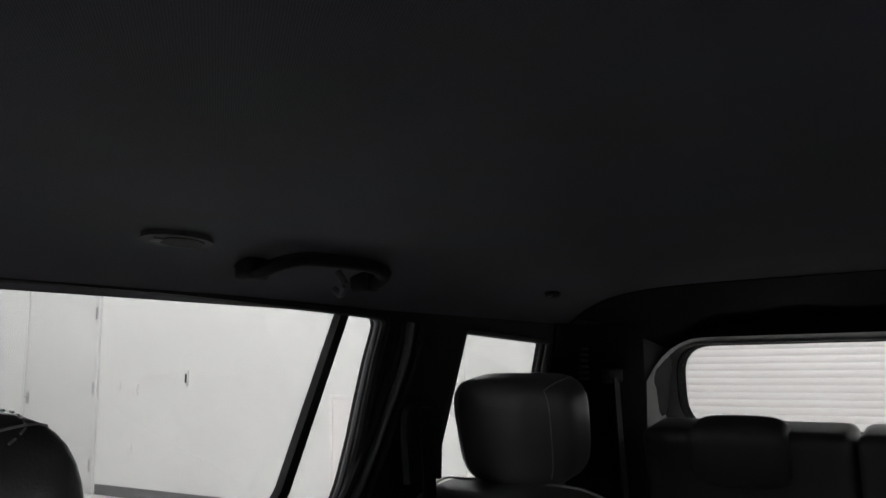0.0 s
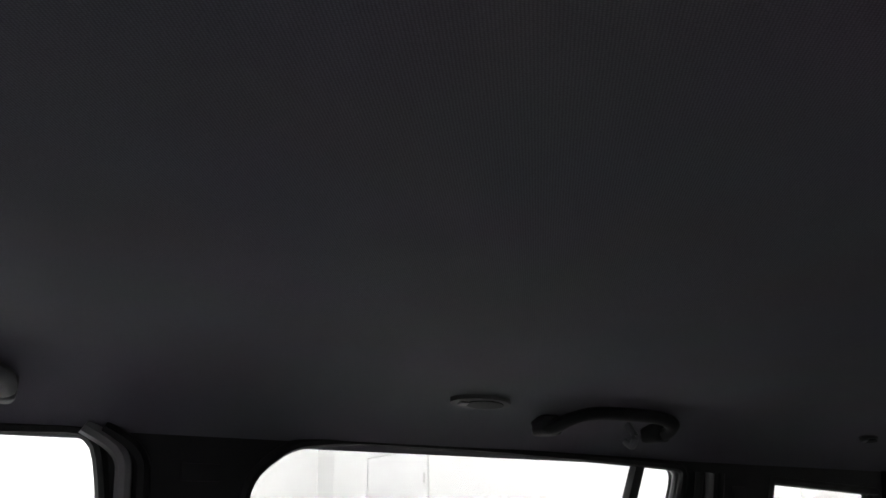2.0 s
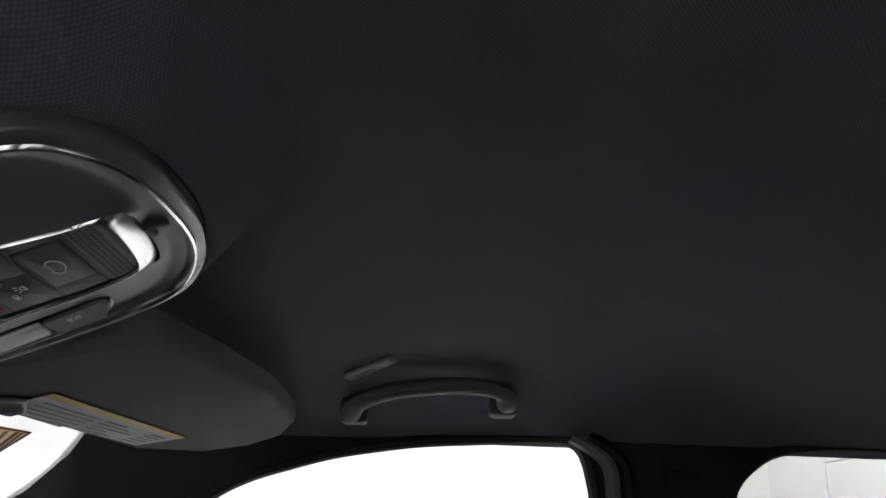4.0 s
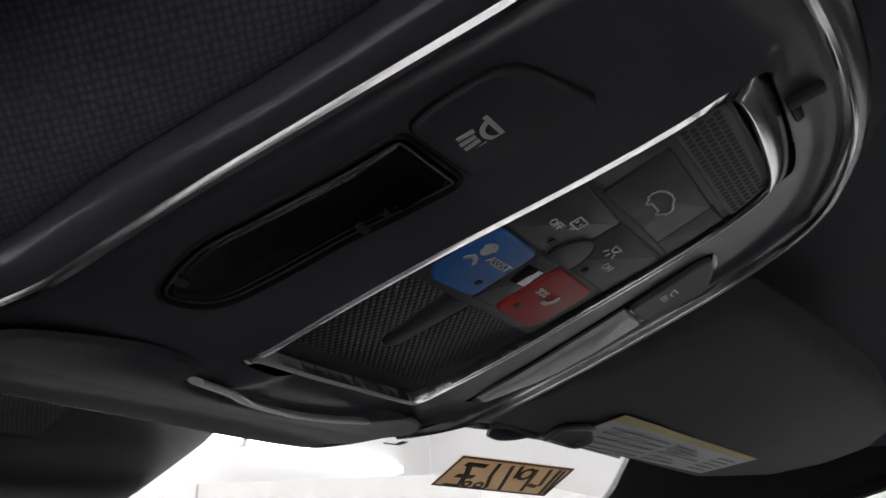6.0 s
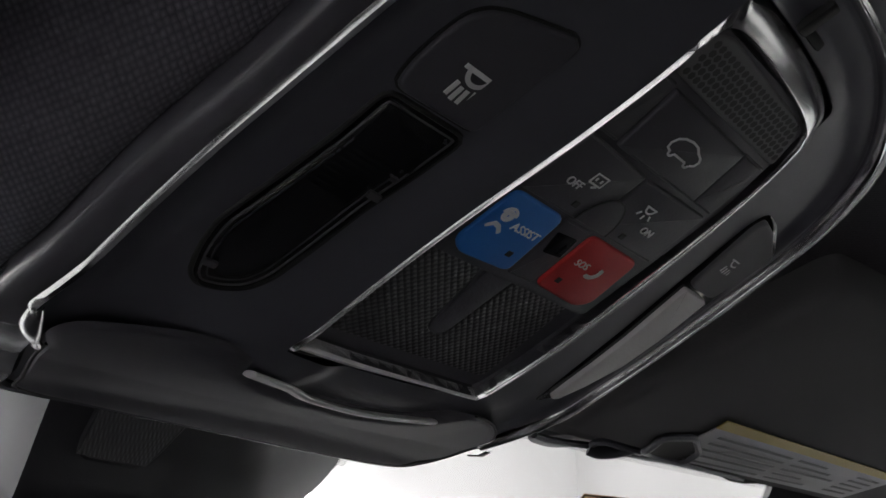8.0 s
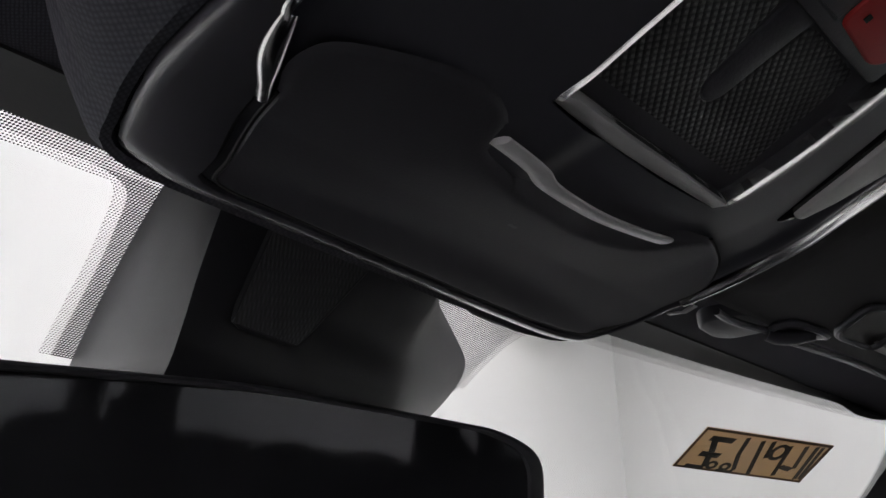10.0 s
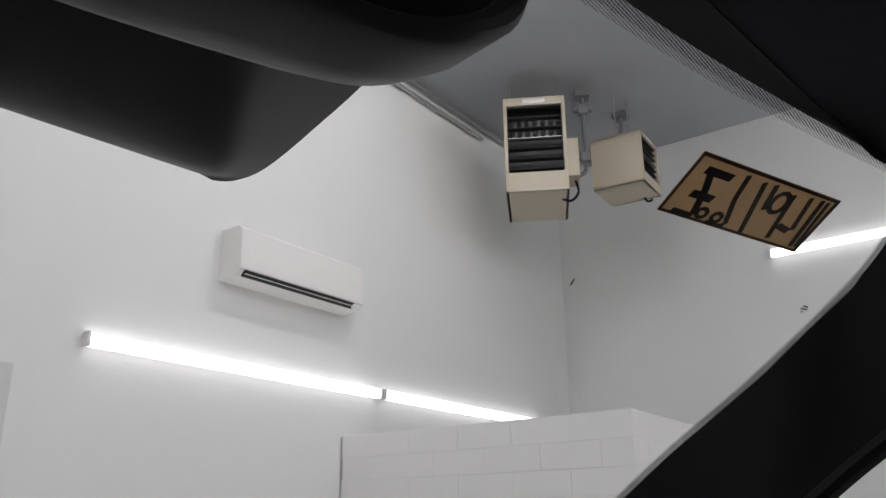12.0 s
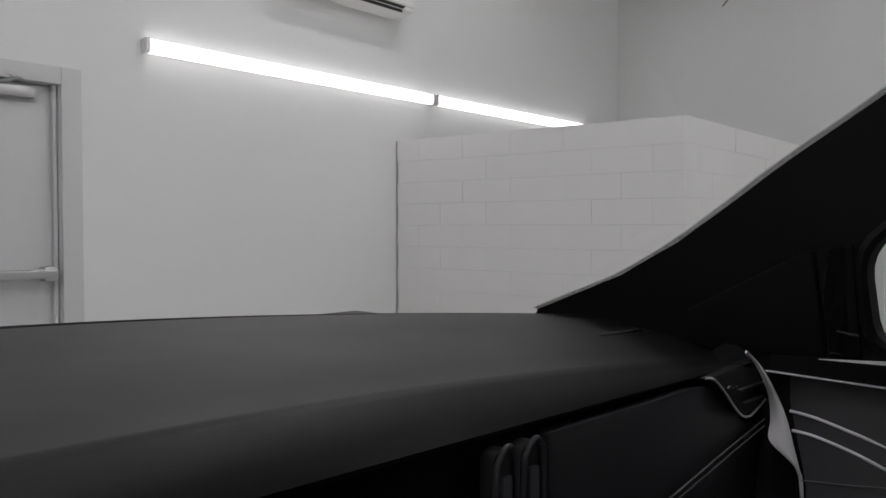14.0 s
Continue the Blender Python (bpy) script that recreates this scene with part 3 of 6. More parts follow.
# unit heaters under the ceiling
def unit_heater(at, yaw, w, h, d, label):
    t = thing("unit_heater", label, "heater", Matrix.Translation(at) @ Matrix.Rotation(radians(yaw), 4, "Z"), group="unit heaters")
    f = 0.03
    part("cabinet", join(box((w, d, f), (0, d / 2, h / 2 - f / 2), 0.006), box((w, d, f), (0, d / 2, -h / 2 + f / 2), 0.006), box((f, d, h), (-w / 2 + f / 2, d / 2, 0), 0.006),
                         box((f, d, h), (w / 2 - f / 2, d / 2, 0), 0.006), box((w, 0.02, h * 0.08), (0, 0.012, h * 0.5 - h * 0.045), 0.004), box((w, 0.02, h * 0.20), (0, 0.012, -h * 0.40), 0.004)), BEIGE, t)
    part("core", box((w - 0.06, 0.05, h - 0.06), (0, 0.16, 0), 0.0), DARK_METAL, t, "dark burner core")
    n = 7
    for k in range(n):
        z = -h * 0.26 + h * 0.66 * k / (n - 1)
        part("louvre", box((w - 0.07, 0.07, 0.008), (0, 0.05, z), 0.002, m=None), DARK_METAL if k not in (3,) else STEEL, t)
    for k in range(6):
        part("burner_tube", sweep([(-w * 0.32 + w * 0.128 * k, 0.11, h * 0.12), (-w * 0.32 + w * 0.128 * k, 0.11, h * 0.34)], circle(0.018, 8), up=(1, 0, 0)), STEEL, t)
    part("nameplate", box((w * 0.36, 0.004, h * 0.045), (0, 0.0, h * 0.455), 0.001), AC_WHITE, t)
    for s in (-1, 1):
        part("hanger_rod", sweep([(s * w * 0.4, d * 0.5, h / 2), (s * w * 0.4, d * 0.5, TOP - at[2])], circle(0.007, 6), up=(1, 0, 0)), STEEL, t)
    box_side = part("control_box", box((0.10, d * 0.35, h * 0.4), (w / 2 + 0.05, d * 0.3, -h * 0.12), 0.006), BEIGE, t)
    part("cable", sweep(spline([(w / 2 + 0.06, d * 0.3, -h * 0.3), (w / 2 + 0.08, d * 0.25, -h * 0.45), (w / 2 + 0.02, d * 0.3, -h * 0.52), (w / 2 - 0.06, d * 0.3, -h * 0.5)], 5), circle(0.012, 6)), RUBBER, box_side)
    pipe = part("gas_pipe", sweep(spline([(w * 0.52, d * 0.75, -h * 0.10), (w * 0.78, d * 0.78, -h * 0.08), (w * 0.86, d * 0.8, 0.06), (w * 0.86, d * 0.8, TOP - at[2])], 5), circle(0.020, 10), up=(1, 0, 0)), PIPE, t, "grey steel gas pipe")
    for z in (0.0, h * 0.55):
        part("valve", join(box((0.09, 0.08, 0.10), (w * 0.86, d * 0.8, 0.10 + z), 0.015, 3), sweep([(w * 0.86 - 0.09, d * 0.8, 0.10 + z), (w * 0.86 + 0.09, d * 0.8, 0.10 + z)], circle(0.028, 10))), PIPE, pipe, "grey pipe valve")
    part("ceiling_box", box((0.14, 0.14, 0.06), (w * 0.86, d * 0.8, TOP - at[2] - 0.03), 0.01), PIPE, pipe)
    return t


unit_heater((5.25, 3.85, 4.52), -56, 0.54, 0.90, 0.72, "beige hanging unit heater with dark louvred front")
unit_heater((6.26, 3.28, 4.505), 8, 0.46, 0.50, 0.48, "smaller beige hanging unit heater turned sideways")
setting("conduit", join(sweep([(1.0, FRONT - 0.04, 5.12), (6.2, FRONT - 0.04, 5.12)], circle(0.019, 8)), sweep([(1.0, FRONT - 0.05, 5.23), (7.6, FRONT - 0.05, 5.23)], circle(0.023, 8))), STEEL,
        "grey steel pipes along the wall under the ceiling", "pipe")

# ---- the car's shell ----
def side_x(z):
    if z < 1.2:
        return 0.84
    return 0.735 + 0.10 * (1.65 - z) + 0.06 * (max(0.0, 1.42 - z) / 0.22) ** 1.5


def roof_z(x, y):
    """The inside of the roof."""
    t = min(1.0, max(0.0, (y + 0.05) / 0.57))
    zc = 1.738 - 0.062 * t ** 1.4
    r = min(1.0, max(0.0, (-1.75 - y) / 0.75))
    zc -= 0.055 * r * r
    side = 0.078 * (min(abs(x), 0.76) / 0.735) ** 8 * (1 - 0.85 * t ** 2)
    return zc - side


FRONT_EDGE = [(0.44, 1.672), (0.475, 1.619), (0.52, 1.575), (0.618, 1.505), (0.712, 1.446), (0.78, 1.400), (0.855, 1.353), (0.942, 1.309), (1.025, 1.278), (1.10, 1.250)]
W_FRONT = rounded([(0.645, 1.235), (0.647, 1.350), (0.535, 1.429), (0.40, 1.512), (0.25, 1.600), (0.135, 1.635), (0.026, 1.653), (-0.084, 1.660), (-0.195, 1.664), (-0.215, 1.58), (-0.235, 1.235)], 0.035)
W_REAR = rounded([(-0.375, 1.235), (-0.385, 1.61), (-0.44, 1.657), (-0.52, 1.667), (-0.75, 1.666), (-1.05, 1.657), (-1.198, 1.651), (-1.176, 1.58), (-1.154, 1.475), (-1.133, 1.342), (-1.118, 1.235)], 0.03)
W_QUARTER = rounded([(-1.375, 1.25), (-1.428, 1.634), (-1.775, 1.618), (-1.755, 1.53), (-1.74, 1.25)], 0.012)
SIDE_OUT = [(-2.62, 0.5), (1.45, 0.5), (1.45, 1.20), (1.14, 1.20), *reversed(FRONT_EDGE), (0.40, 1.73), (-0.5, 1.74), (-1.6, 1.74), (-2.5, 1.70), (-2.6, 1.55)]
for s, nm in ((1, "right"), (-1, "left")):
    door_gap = [(0.62, 0.56), (0.62, 1.36), *[p for p in W_FRONT if p[1] > 1.42], (-0.25, 0.56)]
    bm = holed(SIDE_OUT, [W_FRONT if s > 0 else door_gap, W_REAR, W_QUARTER], lambda y, z: (s * side_x(z), y, z), (s * 0.040, 0, 0))
    for v in bm.verts:  # the outer skin draws back from the pillar's front edge
        if abs(v.co.x) > side_x(v.co.z) + 0.02 and any(abs(v.co.y - y) + abs(v.co.z - z) < 1e-4 for y, z in FRONT_EDGE):
            v.co.z -= 0.030
            v.co.y -= 0.012
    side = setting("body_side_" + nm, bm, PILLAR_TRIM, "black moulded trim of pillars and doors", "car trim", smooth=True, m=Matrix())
    side.data.set_sharp_from_angle(angle=radians(35))
    for loop, g in ((W_FRONT, "front"), (W_REAR, "rear"), (W_QUARTER, "quarter")):
        if s < 0 and g == "front":
            continue  # the driver's door stands open
        win = thing("window_" + g + "_" + nm, "clear side window in a black rubber seal", "car window", kind="structure")
        bm = holed(loop, [], lambda y, z: (s * (side_x(z) + 0.030), y, z), (s * 0.004, 0, 0))
        pane = part("pane", bm, GLASS if g == "front" else TINTED, win)
        pane.visible_shadow = g != "front"
        path = [(s * (side_x(z) + 0.004), y, z) for y, z in loop]
        part("seal", sweep(path, circle(0.009, 8), closed=True, up=(1, 0, 0)), RUBBER, win)
        path = [(s * (side_x(z) + 0.022), y, z) for y, z in loop]
        part("inner_seal", sweep(path, circle(0.007, 8), closed=True, up=(1, 0, 0)), GREY_TRIM if g == "rear" else RUBBER, win)

# headliner
def cloth_lip(x):
    """Where the roof cloth ends above the windscreen."""
    return 0.506 - 0.0235 * (x / 0.72) ** 2 - 0.030 * max(0.0, (abs(x) - 0.58) / 0.16) ** 2


ys = [-1.86 + 0.06 * k for k in range(38)] + [0.40, 0.43, 0.46, 0.485, 0.505, 0.515, 0.525, 0.532, 0.539, 0.545]
rows = []
for y in ys:
    row = []
    for k in range(41):
        x = -0.745 + 1.49 * k / 40
        lip = cloth_lip(x)
        yy = min(lip, 0.40 + (lip - 0.40) * (y - 0.40) / 0.145) if y > 0.40 else y
        row.append((x, yy, roof_z(x, yy) + 0.004 * max(0.0, (yy - lip + 0.022) / 0.022) ** 2))
    rows.append(row)
hl = grid(rows, thick=-0.012)
setting("headliner", hl, HEADLINER, "dark charcoal woven cloth headliner", "headliner", smooth=True, m=Matrix())

rows = [[(x, y, roof_z(x, y) + lift) for x in [-0.745 + 1.49 * k / 20 for k in range(21)]] for y, lift in ((-1.855, -0.002), (-1.862, 0.016), (-2.0, 0.018), (-2.3, 0.010), (-2.56, 0.0))]
setting("rear_header", grid(rows, thick=-0.008), BLACK_CARPET, "black header trim above the tailgate", "car trim", smooth=True, m=Matrix())

# windscreen
def screen_point(u, v, off=0.0):
    """u across -1..1, v down from the header 0..1."""
    edge = [(0.740, 0.440, 1.682), (0.742, 0.478, 1.634), (0.750, 0.617, 1.510), (0.770, 0.846, 1.370), (0.815, 1.13, 1.236)]
    mid = [(0, 0.535, 1.702), (0, 0.625, 1.662), (0, 0.80, 1.565), (0, 1.10, 1.42), (0, 1.46, 1.245)]
    f = v * (len(edge) - 1)
    i = min(int(f), len(edge) - 2)
    a = Vector(edge[i]).lerp(Vector(edge[i + 1]), f - i)
    b = Vector(mid[i]).lerp(Vector(mid[i + 1]), f - i)
    k = 1 - u * u
    p = Vector((a.x * u, a.y + (b.y - a.y) * k, a.z + (b.z - a.z) * k))
    p.z -= off
    return p


screen = thing("windscreen", "clear curved windscreen with a black dotted border", "windscreen", kind="structure")
pane = part("pane", grid([[screen_point(-1.06 + 2.12 * i / 34, j / 24) for i in range(35)] for j in range(25)]), GLASS, screen)
pane.visible_shadow = False


def frit_band(us, vs, name="frit_band", mat_=FRIT):
    """A strip of printed dots just inside the glass, with its own flat coordinates in metres."""
    bm = bmesh.new()
    uv = bm.loops.layers.uv.new("UVMap")
    pts = [[screen_point(u, v, 0.003) for u in us] for v in vs]
    vv = [[bm.verts.new(p) for p in r] for r in pts]
    for j in range(len(vs) - 1):
        for i in range(len(us) - 1):
            f = bm.faces.new((vv[j][i], vv[j][i + 1], vv[j + 1][i + 1], vv[j + 1][i]))
            for lp, (a, b) in zip(f.loops, ((i, j), (i + 1, j), (i + 1, j + 1), (i, j + 1))):
                p = pts[b][a]
                lp[uv].uv = (p.x + p.y * 0.3, p.y * 1.15)
    return part(name, bm, mat_, screen, "black printed dots")


US = [-1 + 2 * i / 60 for i in range(61)]
frit_band(US, [0.0, 0.045, 0.090])
frit_band(US, [0.090, 0.098, 0.106], mat_=FRIT_FINE)


def frit_patch(u0, u1, mat_, v1):
    """Dots beside the sensor housing whose outline flares out towards the header."""
    vs = [0.09 + (v1 - 0.09) * (k / 14) ** 1.6 for k in range(15)]
    bm = bmesh.new()
    uv = bm.loops.layers.uv.new("UVMap")
    pts = []
    for v in vs:
        a, b = u0(v), u1(v)
        pts.append([screen_point(a + (b - a) * i / 12, v, 0.003) for i in range(13)])
    vv = [[bm.verts.new(p) for p in r] for r in pts]
    for j in range(len(vs) - 1):
        for i in range(12):
            f = bm.faces.new((vv[j][i], vv[j][i + 1], vv[j + 1][i + 1], vv[j + 1][i]))
            for lp, (a, b) in zip(f.loops, ((i, j), (i + 1, j), (i + 1, j + 1), (i, j + 1))):
                lp[uv].uv = (pts[b][a].x + pts[b][a].y * 0.3, pts[b][a].y * 1.15)
    part("frit_patch", bm, mat_, screen, "black printed dots")


def frit_left(v):
    return -0.040 - 0.022 * (0.34 - v) / 0.24 - 0.05 * math.exp(-(v - 0.085) / 0.010)


def frit_right(v):
    return 0.345 + 0.055 * math.exp(-(v - 0.09) / 0.020)


frit_patch(frit_left, lambda v: 0.0, FRIT_DENSE, 0.345)
frit_patch(lambda v: frit_left(v) - 0.010, frit_left, FRIT_FINE, 0.345)
frit_patch(lambda v: 0.20, frit_right, FRIT, 0.285)
frit_patch(frit_right, lambda v: frit_right(v) + 0.008 + 0.02 * math.exp(-(v - 0.09) / 0.020), FRIT_FINE, 0.280)
# small printed mark near the pillar
bits = []
for k, (u0, u1) in enumerate(((0.981, 0.988), (0.980, 0.990), (0.983, 0.987))):
    v0 = 0.389 + 0.004 * k
    bm = bmesh.new()
    bm.faces.new([bm.verts.new(screen_point(u, v, 0.003)) for u, v in ((u0, v0), (u1, v0), (u1, v0 + 0.0022), (u0, v0 + 0.0022))])
    bits.append(bm)
part("glass_mark", join(*bits), CLIP_GREY, screen, "small grey printed mark")
bm = bmesh.new()
bm.faces.new([bm.verts.new(screen_point(u, v, 0.003)) for u, v in ((0.686, 0.437), (0.6875, 0.437), (0.6895, 0.446), (0.688, 0.4465))])
part("stone_chip", bm, BLACK_SLOT, screen, "tiny dark chip in the glass")

# a narrow ribbon of dots along each pillar
PILLAR_LINE = spline([(0, y, z) for y, z in FRONT_EDGE], 5)
for s in (-1, 1):
    bm = bmesh.new()
    uv = bm.loops.layers.uv.new("UVMap")
    way, run, last, marks = Vector((-0.75 * s, 0.60, 0.28)), 0.0, None, []
    for p in PILLAR_LINE:
        run += (p - last).length if last else 0.0
        last = p
        base = Vector((s * (side_x(p.z) + 0.002), p.y, p.z))
        marks.append((run, [bm.verts.new(base + way * w) for w in (-0.006, 0.0070, 0.0095)]))
    for (ra, a), (rb, b) in zip(marks, marks[1:]):
        for k, (wa, wb) in enumerate(((-0.006, 0.0070), (0.0070, 0.0095))):
            f = bm.faces.new((a[k], b[k], b[k + 1], a[k + 1]))
            f.material_index = k
            for lp, c in zip(f.loops, ((ra, wa), (rb, wa), (rb, wb), (ra, wb))):
                lp[uv].uv = c
    part("frit_band", bm, FRIT_SIDE, screen, "black printed dots").data.materials.append(FRIT_FINE)

# black trim between the roof cloth and the glass
rows = [[], [], [], []]
for k in range(61):
    u = -1 + 2 * k / 60
    low = screen_point(u, 0.060, 0.0015)
    x = low.x
    y = cloth_lip(x)
    back = Vector((x, y - 0.008, roof_z(x, y - 0.008) + 0.003))
    for row, f, drop in zip(rows, (0.0, 0.35, 0.75, 1.0), (0.0, -0.001, 0.001, 0.0)):
        row.append(back.lerp(low, f) - Vector((0, 0, drop)))
setting("header_trim", grid(rows, thick=0.003), SOFT_TRIM, "black trim along the top of the windscreen", "car trim", smooth=True, m=Matrix())

# tailgate, bulkhead and floor close the cabin
TG_Y = -2.56
hole = rounded([(-0.738, 1.37), (-0.738, 1.618), (0.738, 1.618), (0.738, 1.37)], 0.095, 6)
setting("tailgate", holed([(-0.84, 0.5), (0.84, 0.5), (0.84, 1.5), (0.78, 1.72), (-0.78, 1.72), (-0.84, 1.5)], [hole], lambda x, z: (x, TG_Y + 0.10 * (z - 1.4), z), (0, -0.07, 0)), BLACK_CARPET,
               "black trim round the tailgate window", "tailgate", smooth=True, m=Matrix())
tgw = thing("window_rear", "clear rear window in a grey trim surround", "car window", kind="structure")
pane = part("pane", holed(hole, [], lambda x, z: (x, TG_Y - 0.04 + 0.10 * (z - 1.4), z), (0, -0.004, 0)), TINTED, tgw)
lip = rounded([(-0.772, 1.345), (-0.772, 1.622), (0.772, 1.622), (0.772, 1.345)], 0.125, 6)
outer = rounded([(-0.742, 1.19), (-0.742, 1.640), (0.742, 1.640), (0.742, 1.19)], 0.125, 6)
part("inner_seal", grid([[(x, TG_Y - 0.03 + 0.10 * (z - 1.4), z) for x, z in hole], [(x * 1.004, TG_Y + 0.01 + 0.10 * (z - 1.4), z + 0.002) for x, z in hole], [(x, -2.50, z) for x, z in lip]], close=True), RUBBER, tgw)
rows = []
for f in (0.0, 0.12, 0.3, 0.55, 0.8, 1.0):
    row = []
    for (x, z), (a, b) in zip(lip, outer):
        reach = 0.04 + 0.15 * min(1.0, max(0.0, (1.625 - b) / 0.12))
        row.append((x + (a - x) * f, -2.50 + reach * f - 0.012 * math.sin(math.pi * f), z + (b - z) * f))
    rows.append(row)
part("surround", grid(rows, close=True), GREY_TRIM, tgw, "grey moulded surround")
setting("cabin_floor", slab(-0.8, 0.8, -2.6, 1.45, 0.42, 0.5), SOFT_TRIM, "black carpeted cabin floor", "car floor", m=Matrix())
setting("bulkhead", slab(-0.8, 0.8, 1.42, 1.5, 0.5, 1.22), SOFT_TRIM, "black bulkhead under the windscreen", "car trim", m=Matrix())

# ---- overhead console: its own plane, x across, y to the rear, z down into the cabin ----
TILT = math.atan(0.37)
CON = Matrix(((1, 0, 0, 0), (0, -math.cos(TILT), -math.sin(TILT), 0.30), (0, math.sin(TILT), -math.cos(TILT), 1.60), (0, 0, 0, 1)))
console = thing("overhead_console", "black overhead console with chrome edging and a button tray", "overhead console", CON)


def mm(points):
    return [tuple(c * 0.001 for c in p) for p in points]


# everything below the ring follows one gently curved ground: level over the buttons, curling up towards the nose
def ground(x, y):
    """Height of the console's underside, in metres along its own z."""
    k = min(1.15, max(0.0, (0.010 - y) / 0.115))
    dome = 0.0045 * math.exp(-((y + 0.025) / 0.030) ** 2) * max(0.0, 1 - (x / 0.075) ** 2)
    return dome - 0.043 * min(k, 0.609) ** 1.48 - 0.30 * max(0.0, -0.060 - y)


def draped(bm, extra=None):
    for v in bm.verts:
        v.co.z += ground(v.co.x, v.co.y) + (extra(v.co.x, v.co.y) if extra else 0.0)
    return bm


def smooth(t):
    t = min(1.0, max(0.0, t))
    return t * t * (3 - 2 * t)


def gap(x, y, line, closed=True):
    """Distance from a point to an outline."""
    best = 9.0
    n = len(line)
    for i in range(n if closed else n - 1):
        ax, ay = line[i]
        bx, by = line[(i + 1) % n]
        dx, dy = bx - ax, by - ay
        k = dx * dx + dy * dy
        t = 0.0 if k < 1e-14 else min(1.0, max(0.0, ((x - ax) * dx + (y - ay) * dy) / k))
        best = min(best, math.hypot(x - ax - t * dx, y - ay - t * dy))
    return best


def spokes_to(outline, centre, n):
    """Where n even rays from the centre meet the outline."""
    out = []
    for k in range(n):
        a = 2 * math.pi * k / n
        dx, dy, far = math.cos(a), math.sin(a), 0.0
        for i in range(len(outline)):
            ax, ay = outline[i - 1][0] - centre[0], outline[i - 1][1] - centre[1]
            ex, ey = outline[i][0] - outline[i - 1][0], outline[i][1] - outline[i - 1][1]
            den = dx * ey - dy * ex
            if abs(den) < 1e-12:
                continue
            r, s = (ax * ey - ay * ex) / den, (ax * dy - ay * dx) / den
            if r > 0 and -1e-9 <= s <= 1 + 1e-9:
                far = max(far, r)
        out.append((centre[0] + dx * far, centre[1] + dy * far))
    return out


def curve2(points, n=5, closed=True):
    return [tuple(p.to_2d()) for p in spline([(*p, 0) for p in mm(points)], n, closed)]


RING = curve2([(-102, -52), (-109, -39), (-115, -25), (-117, -12), (-113, 45), (-108, 85), (-103, 122), (-100, 147), (-94, 160), (-82, 170), (-64, 178), (-40, 182), (0, 184),
               (30, 181), (58, 171), (78, 156), (92, 128), (99, 85), (102, 45), (102, 14), (104, -12), (109, -35), (115, -54)], 6, False)
RIM = RING + curve2([(119, -74), (118, -95), (108, -105), (60, -106), (0, -103), (-60, -100), (-91, -98), (-94, -84), (-100, -64)], 4, False)
EDGE = curve2([(-111, -107), (-121, -90), (-126, -60), (-127, -25), (-126.5, 2), (-123, 46), (-117.5, 80), (-114, 113), (-109.5, 144), (-100, 167), (-78, 182), (-50, 190), (-10, 192.5), (20, 190), (51, 182.5),
               (82, 166), (98, 140), (104.5, 106), (108, 74), (107.5, 20), (110, -15), (116.5, -45), (124, -76), (127, -101), (117, -118), (60, -118), (0, -115), (-60, -112)], 5)
FRAME = [((-44.2, 0.8), (-45.8, -1.0)), ((-41, 3.0), (-41, -3.4)), ((-16.4, 2.7), (-12, -5.0)), ((11, 2.8), (20, -5.0)), ((38, 2.4), (42, -3.8)), ((42.6, 3.6), (48.5, -2.4)), ((44.5, 12), (52, 10)),
         ((46.9, 29), (55.0, 25)), ((46.8, 56), (56.2, 51)), ((44.9, 83), (54.4, 79)), ((43.0, 107), (49.8, 105)), ((39.2, 130), (44.4, 130)), ((34.4, 146), (39.6, 149)), ((31.5, 150.4), (37.4, 157)),
         ((28.5, 153.0), (34.6, 162.6)), ((17, 155.6), (20, 166)), ((-5, 157.4), (-6, 167.6)), ((-22, 157.4), (-25, 167.6)), ((-29.4, 155.6), (-31.2, 167.0)), ((-31.0, 150), (-32.2, 156)), ((-30.9, 141), (-31.9, 142)),
         ((-31.5, 128), (-32.5, 128.5)), ((-33.1, 111), (-34.1, 111)), ((-35.3, 94), (-36.3, 94)), ((-37.8, 76.5), (-38.8, 76.4)), ((-40, 56), (-41.0, 56)), ((-41.8, 31), (-42.8, 31.5)), ((-43.2, 12), (-44.2, 12))]
FRAME_IN, FRAME_OUT = curve2([a for a, _ in FRAME], 4), curve2([b for _, b in FRAME], 4)


def grown(points, d, centre=(0, 0.06)):
    out = []
    n = len(points)
    for i, p in enumerate(points):
        a, b = Vector(points[i - 1]).to_2d(), Vector(points[(i + 1) % n]).to_2d()
        t = (b - a).normalized()
        nrm = Vector((-t.y, t.x))
        if nrm.dot(Vector(p).to_2d() - Vector(centre)) < 0:
            nrm = -nrm
        out.append(tuple(Vector(p).to_2d() + nrm * d))
    return out


# outer shell between the chrome ring and the roof cloth, with a tight rounded edge
HUB, N = (0.0, 0.040), 260
rim_r, edge_r = spokes_to(RIM, HUB, N), spokes_to(EDGE, HUB, N)
rows = []
for f, z in ((0.0, -0.0040), (0.06, -0.0022), (0.20, -0.0016), (0.38, -0.0018), (0.55, -0.0020), (0.70, -0.0024), (0.80, -0.0028), (0.90, -0.0036), (0.96, -0.0050), (1.0, -0.0078), (1.0, -0.030)):
    rows.append([(a[0] + (b[0] - a[0]) * f, a[1] + (b[1] - a[1]) * f, z - 0.0048 * f * f * smooth((-0.06 - b[1]) / 0.04)) for a, b in zip(rim_r, edge_r)])
part("shell", draped(grid(rows, close=True)), SHELL, console)

# the roof cloth is moulded down to the console: a gentle ramp at the side and rear, steep at the nose
wide, rows = grown(EDGE, 1.0), []
